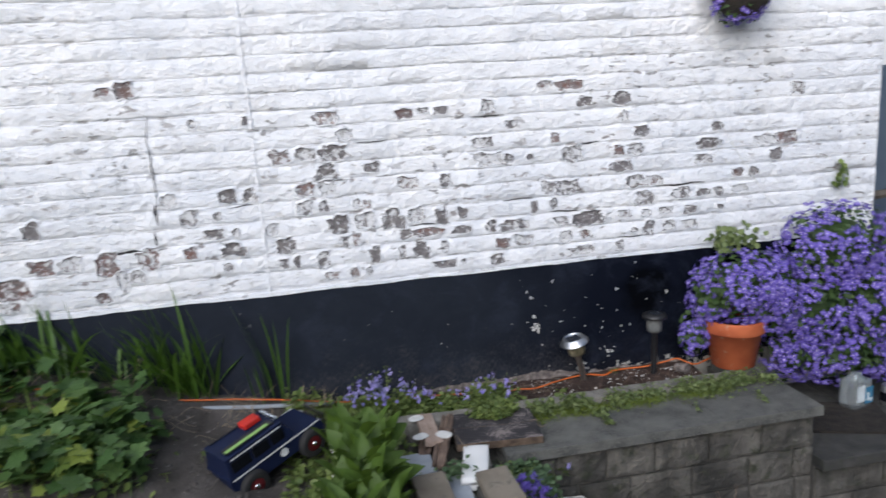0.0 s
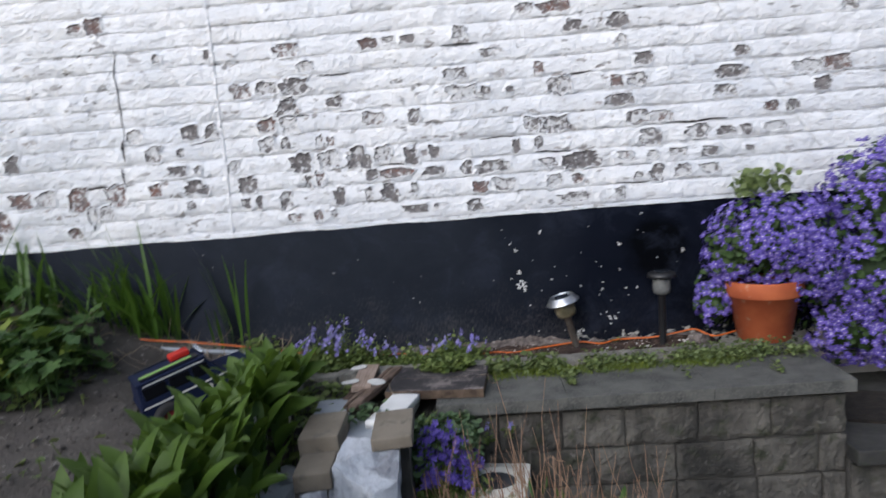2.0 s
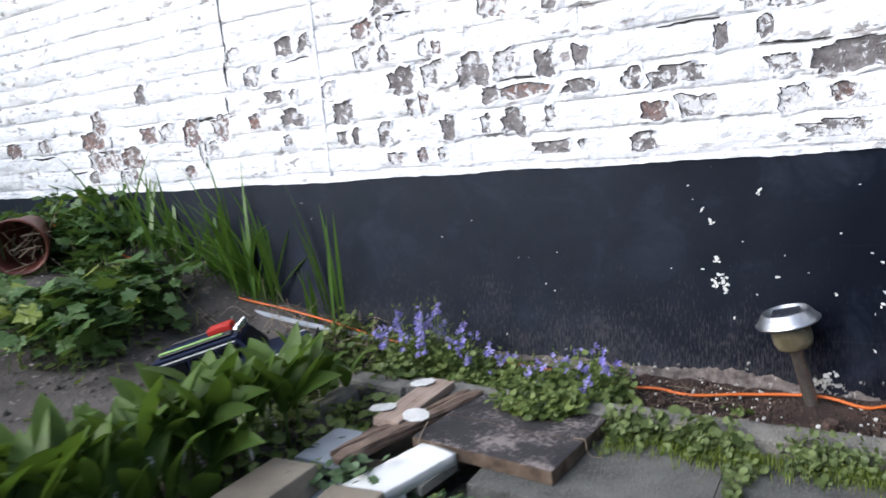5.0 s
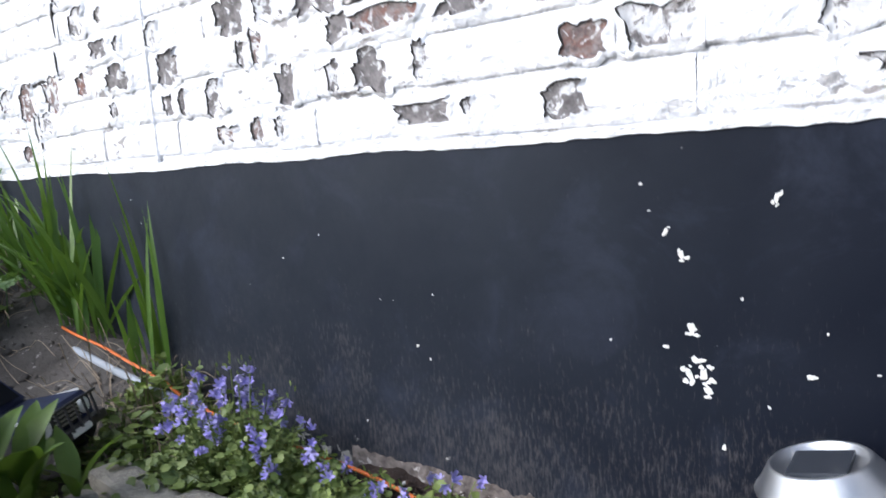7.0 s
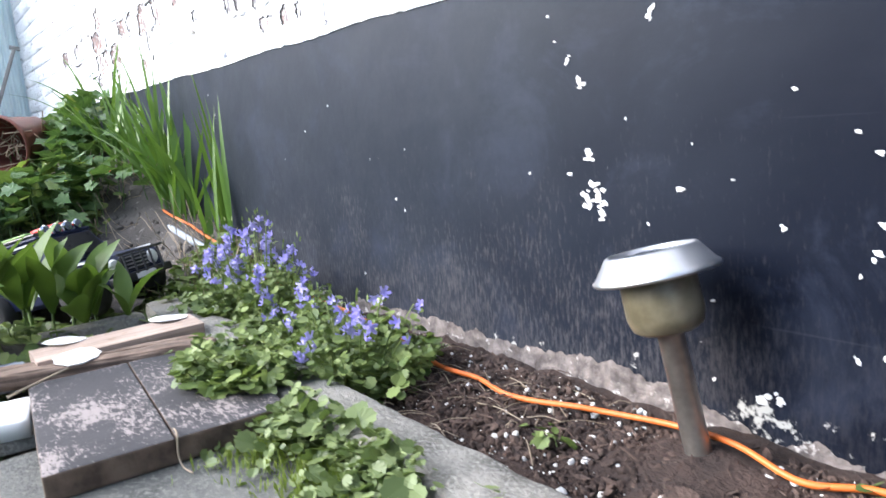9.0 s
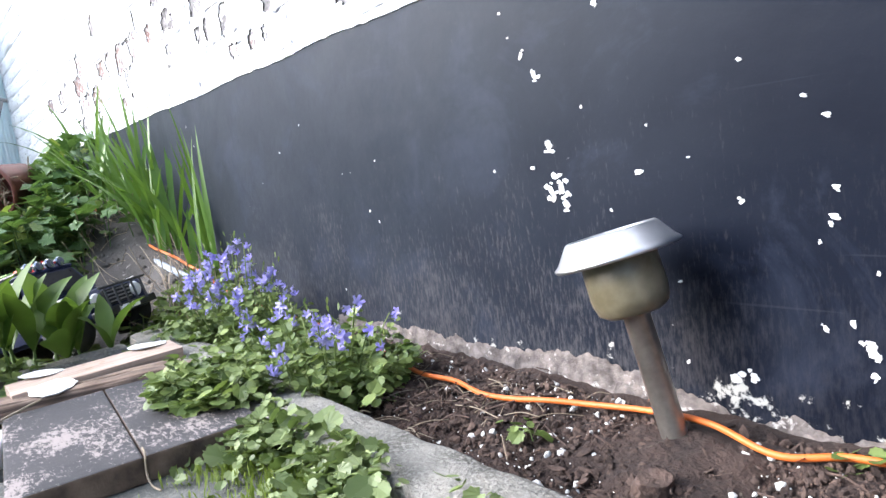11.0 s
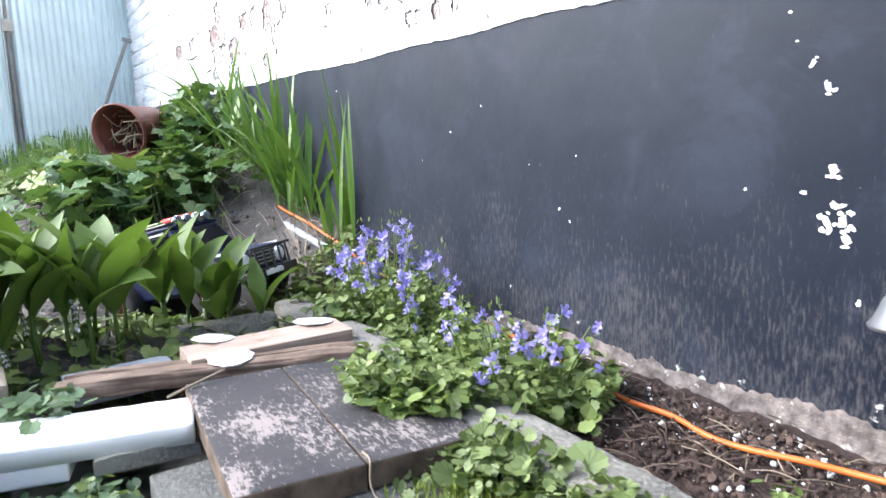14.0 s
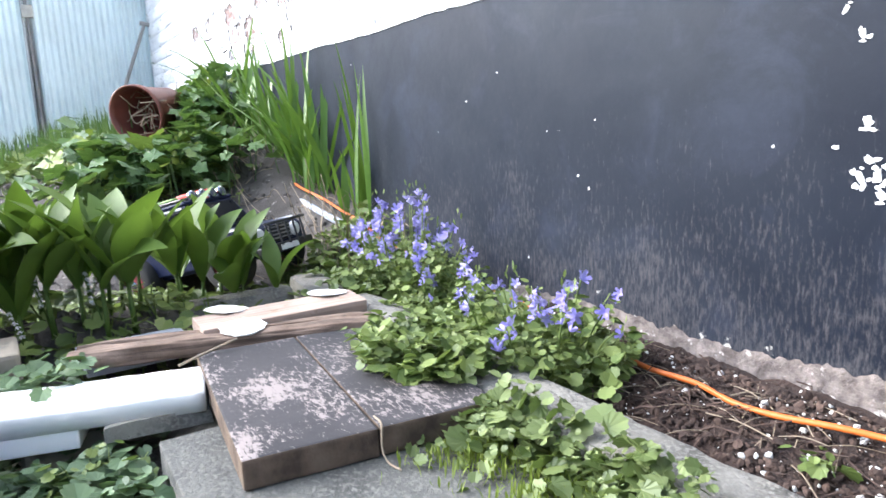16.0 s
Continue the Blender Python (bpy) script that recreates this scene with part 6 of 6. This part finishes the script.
for _ in range(900):
    a, q = U(0, 6.28), math.sqrt(rng.random())
    x, y = BX + 0.16 * q * math.cos(a), BY + 0.14 * q * math.sin(a)
    g.add(*blade(U(0.02, 0.05), U(0.004, 0.008), 0.6, 4), turned(x, y, U(-0.75, 0.10 + 0.10 * (x > BX)), U(0, 360), U(0, 60)))
part("shoot_mass", g, M_GRASS, bush, kind="stuff")
g = Geo()
for _ in range(300):
    a, q = U(0, 6.28), math.sqrt(rng.random())
    x, y = BX - 0.21 + 0.085 * q * math.cos(a), BY + 0.03 + 0.10 * q * math.sin(a)
    z = 0.12 - U(0.0, 0.42) - 0.10 * q
    g.add(*lobed_leaf(U(0.018, 0.036)), turned(x, y, z, U(0, 360), U(-40, 30), U(-35, 35)))
    if _ % 3 == 0:
        g.tube([(BX - 0.20, BY + 0.03, -0.75), (x * 0.5 + (BX - 0.20) * 0.5, y * 0.5 + (BY + 0.03) * 0.5, z - 0.12), (x, y, z)], 0.0016, 4)
whole("leafy_shrub", g, M_IVY, "small green leafy shrub beside the dry bush", "shrub", kind="stuff")


# ---- bricks of the wall ----
COURSE, FIRST, DROP = 0.075, 0.558, -0.0055


def course_z(k, x):
    """The middle of course k: the courses fall a little towards the east."""
    return FIRST + COURSE * k + DROP * (x + 0.4)


def brick_geo(w, h, seed):
    """A worn brick face: a soft bevelled cushion, a little out of true."""
    r = random.Random(seed)
    j = lambda a: r.uniform(-a, a)
    c = 0.008
    outer = [(0, 0), (w, 0), (w, h), (0, h)]
    mid = [(0, c * 0.4), (w, c * 0.4), (w, h - c * 0.4), (0, h - c * 0.4)]
    inner = [(0, c + j(0.005)), (w, c + j(0.005)), (w, h - c + j(0.005)), (0, h - c + j(0.005))]
    v = [(x, 0.0034, z + j(0.002)) for x, z in outer] + [(x, 0.0016, z + j(0.002)) for x, z in mid] + [(x, j(0.0004), z) for x, z in inner]
    f = [(4 * k + i, 4 * k + (i + 1) % 4, 4 * k + 4 + (i + 1) % 4, 4 * k + 4 + i) for k in (0, 1) for i in (0, 2)] + [(8, 9, 10, 11)]
    return v, f


SIZES = ((0.107, "h"), (0.219, "s"), (0.164, "q"))
KINDS = {(tag, q): Geo().add(*brick_geo(w, 0.0705, q * 7 + ord(tag))).mesh("brick", M_WHITE, True) for w, tag in SIZES for q in range(5)}
rb = random.Random(21)
rest, made = Geo(), 0
for k in range(35):
    x = -4.58 + rb.uniform(0, 0.1)
    turn = rb.random() < 0.5
    while x < 1.78:
        w, tag = SIZES[0] if turn else SIZES[1]
        if k > 0 and rb.random() < 0.12:
            w, tag = SIZES[2]
        turn = not turn
        if x + w > 1.785:
            w = 1.785 - x
        near = -1.75 < x < 1.12 and k < 12 and w > 0.1
        m = pose(x, rb.uniform(-0.0010, 0.0016), course_z(k, x) - 0.0352 + rb.uniform(-0.0040, 0.0040), rb.uniform(-0.35, 0.35), rb.uniform(-1.1, 1.1), rb.uniform(-0.12, 0.12))
        if near and made < 290:
            ob = new("brick", KINDS[(tag, rb.randrange(5))])
            ob.parent = wall_north
            ob.matrix_basis = m
            made += 1
        elif w > 0.03:
            rest.add(*brick_geo(w, 0.0705, rb.randrange(999)), m)
        x += w + 0.0003
part("bricks", rest, M_WHITE, wall_north, smooth=True, kind="stuff")


def bare_patch(x, z, w, h, mat, seed):
    """A place where the paint has come off: the brick's face, a dark edge band for dirt and the overhang's shade, the
    lifted rim of paint round it.
    """
    n = 44
    near, edge, rim, out = [], [], [], []
    for i in range(n):
        a = 2 * math.pi * i / n
        c, d = math.cos(a), math.sin(a)
        q = 0.96 + 0.50 * noise.noise((1.3 * c + seed, 1.3 * d, seed * 0.7)) + 0.30 * noise.noise((2.6 * c + seed, 2.6 * d, 5.0)) + 0.17 * noise.noise((7 * c, 7 * d, seed)) + 0.10 * noise.noise((19 * c, 19 * d, seed))
        px = 0.5 * w * math.copysign(abs(c) ** 0.55, c) * q
        pz = 0.5 * h * math.copysign(abs(d) ** 0.55, d) * q
        # Dark band wider at top and left: the rim's shade painted in.
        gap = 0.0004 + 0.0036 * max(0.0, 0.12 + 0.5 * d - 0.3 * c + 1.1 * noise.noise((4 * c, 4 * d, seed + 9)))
        lift = 0.0042 + 0.0024 * noise.noise((3 * c, 3 * d, seed + 4))
        near.append((0.55 * px, -0.0032 + 0.0010 * noise.noise((5 * c, 5 * d, seed)), 0.55 * pz))
        edge.append((px, -0.0030, pz))
        rim.append((px + gap * c, -0.0022 - lift, pz + gap * d))
        out.append((px + (gap + 0.012) * c, 0.0016, pz + (gap + 0.010) * d))
    v = [(0, -0.0034, 0)] + near + edge + rim + out
    g = Geo().add(v, [(0, 1 + i, 1 + (i + 1) % n) for i in range(n)])
    ring = lambda b: [(1 + b * n + i, 1 + (b + 1) * n + i, 1 + (b + 1) * n + (i + 1) % n, 1 + b * n + (i + 1) % n) for i in range(n)]
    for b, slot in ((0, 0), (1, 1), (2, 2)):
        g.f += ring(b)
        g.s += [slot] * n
    ob = part("bare_patch", g.mesh("bare_patch", [mat, M_CRACK_SHADE, M_WHITE], True), None, wall_north, "bare brick where the paint has flaked")
    ob.location = (x, 0.0, z)


def bare(k, *patches):
    """Bare patches in course k: centre along the wall, width and height in centimetres."""
    for i, (x, w, h) in enumerate(patches):
        red = rb.random() < (0.75 if x < -140 else 0.16)
        x = x / 100 + rb.uniform(-0.004, 0.004)
        bare_patch(x, course_z(k, x) + rb.uniform(-0.004, 0.004) + min(0.0, 0.022 - h * 0.004), w * 0.0098, h * 0.0105, M_OLDRED if red else M_OLDGREY, 3.7 * k + 1.9 * i)


bare(0, (-244, 7, 4), (-223, 7, 4), (-217, 3, 4), (-183, 5, 4), (-90, 5, 3), (-80, 3, 4), (-74, 2, 3), (-41, 11, 3), (-32, 2, 2), (-16, 6, 4), (25, 13, 3), (43, 4, 4))
bare(1, (-236, 18, 8), (-217, 12, 8), (-175, 4, 7), (-170, 7, 5), (-133, 3, 3), (-110, 4, 4), (-104, 3, 5), (-93, 5, 6), (-71, 5, 6), (-59, 3, 4), (-50, 7, 6), (-40, 3, 5), (-13, 6, 4), (-4, 8, 5), (17, 6, 5), (26, 4, 3), (50, 3, 2), (58, 6, 5), (68, 6, 5), (79, 7, 4))
bare(2, (-304, 12, 6), (-278, 9, 6), (-242, 12, 7), (-205, 10, 6), (-194, 10, 6), (-180, 9, 8), (-164, 9, 8), (-147, 5, 4), (-130, 10, 5), (-109, 9, 6), (-83, 2, 4), (-78, 3, 6), (-57, 5, 4), (-47, 13, 3), (-32, 8, 3), (-18, 5, 4), (-8, 13, 5), (15, 6, 4), (28, 17, 6), (46, 6, 3), (56, 4, 3), (66, 7, 3), (79, 6, 4), (95, 3, 2))
bare(3, (-236, 7, 9), (-137, 8, 4), (-128, 3, 3), (-113, 5, 4), (-85, 9, 7), (-74, 8, 6), (-62, 10, 8), (-52, 8, 6), (-40, 5, 6), (-31, 4, 5), (2, 3, 5), (11, 3, 4), (55, 9, 6), (74, 10, 4), (85, 7, 3), (94, 4, 4), (104, 9, 3))
bare(4, (-206, 7, 7), (-146, 7, 5), (-135, 3, 3), (-99, 6, 5), (-91, 4, 4), (-77, 3, 4), (-72, 3, 3), (9, 7, 6), (18, 12, 6), (51, 8, 5), (60, 9, 4), (103, 6, 3), (111, 5, 4))
bare(5, (-153, 6, 5), (-130, 7, 5), (-121, 6, 5), (-98, 8, 5), (-88, 7, 6), (-54, 9, 5), (-38, 5, 5), (44, 10, 4), (85, 9, 4), (123, 7, 4))
bare(6, (-89, 10, 6), (-69, 7, 4), (-17, 13, 5), (-8, 4, 3), (1, 3, 2), (21, 8, 7), (43, 5, 4), (51, 8, 4), (88, 13, 4), (118, 10, 5), (128, 12, 5))
bare(7, (-107, 8, 5), (-96, 9, 5), (-84, 12, 6), (-20, 8, 4), (13, 4, 4), (54, 7, 4), (92, 6, 3))
bare(8, (-79, 6, 4), (-7, 5, 3), (46, 3, 4))
bare(9, (-140, 3, 3), (-119, 2, 3), (-86, 10, 4), (-54, 6, 4), (-46, 5, 2), (-38, 6, 3), (-18, 6, 5), (27, 7, 4), (45, 8, 5), (133, 7, 5))
bare(10, (9, 6, 3), (20, 11, 4))
bare(11, (-164, 7, 6), (-172, 5, 3))


# open cracks along the beds
CRACKS = ((-1.83, -1.58, 0.748, 9), (-1.85, -1.76, 0.673, 6), (-2.43, -2.25, 0.673, 8), (-2.90, -2.72, 0.673, 9), (-2.30, -2.16, 0.598, 6), (-2.62, -2.50, 0.598, 6), (0.62, 0.86, 0.822, 7), (0.10, 0.24, 0.748, 5), (-0.12, 0.02, 0.822, 5), (-0.55, -0.40, 0.748, 4), (-0.92, -0.80, 0.972, 5), (0.20, 0.34, 1.047, 5), (-0.75, -0.62, 1.122, 4), (0.42, 0.55, 0.598, 4), (-1.30, -1.20, 0.898, 4), (-0.25, -0.10, 1.197, 4))
for x0, x1, z, t in CRACKS:
    v, n = [], max(8, int((x1 - x0) / 0.008))
    for i in range(n + 1):
        x = x0 + (x1 - x0) * i / n
        w = t * 0.0005 * (0.25 + 0.75 * math.sin(math.pi * i / n)) * (1 + 0.7 * noise.noise((x * 60, z * 9, 0)))
        c = z - 0.002 + 0.007 * noise.noise((x * 13, z * 5, 1)) + 0.003 * noise.noise((x * 60, z, 2))
        v += [(x, -0.0016, c - w), (x, -0.0022, c + w), (x, 0.003, c + w), (x, 0.003, c - w)]
    f = [(4 * i + k, 4 * i + 4 + k, 4 * i + 4 + (k + 1) % 4, 4 * i + (k + 1) % 4) for i in range(n) for k in range(4)]
    part("crack", Geo().add(v, f + [(0, 1, 2, 3), (4 * n + 3, 4 * n + 2, 4 * n + 1, 4 * n)]), M_CRACK_SHADE, wall_north, "dark open crack")
for x0, z0, z1, t in ((-1.575, 0.92, 1.30, 3), (-1.585, 0.845, 0.93, 9), (-1.600, 0.755, 0.815, 6), (-1.755, 0.575, 0.70, 9), (-2.30, 0.62, 0.73, 7)):
    v, n = [], max(8, int((z1 - z0) / 0.008))
    for i in range(n + 1):
        z = z0 + (z1 - z0) * i / n
        w = t * 0.0005 * (0.25 + 0.75 * math.sin(math.pi * i / n)) * (1 + 0.9 * noise.noise((z * 60, x0 * 9, 0)))
        c = x0 + 0.010 * noise.noise((z * 13, x0 * 5, 1)) + 0.004 * noise.noise((z * 60, x0, 2))
        v += [(c - w, -0.0020, z), (c + w, -0.0026, z), (c + w, 0.003, z), (c - w, 0.003, z)]
    f = [(4 * i + k, 4 * i + (k + 1) % 4, 4 * i + 4 + (k + 1) % 4, 4 * i + 4 + k) for i in range(n) for k in range(4)]
    part("crack", Geo().add(v, f), M_CRACK_SHADE, wall_north, "dark open upright crack")
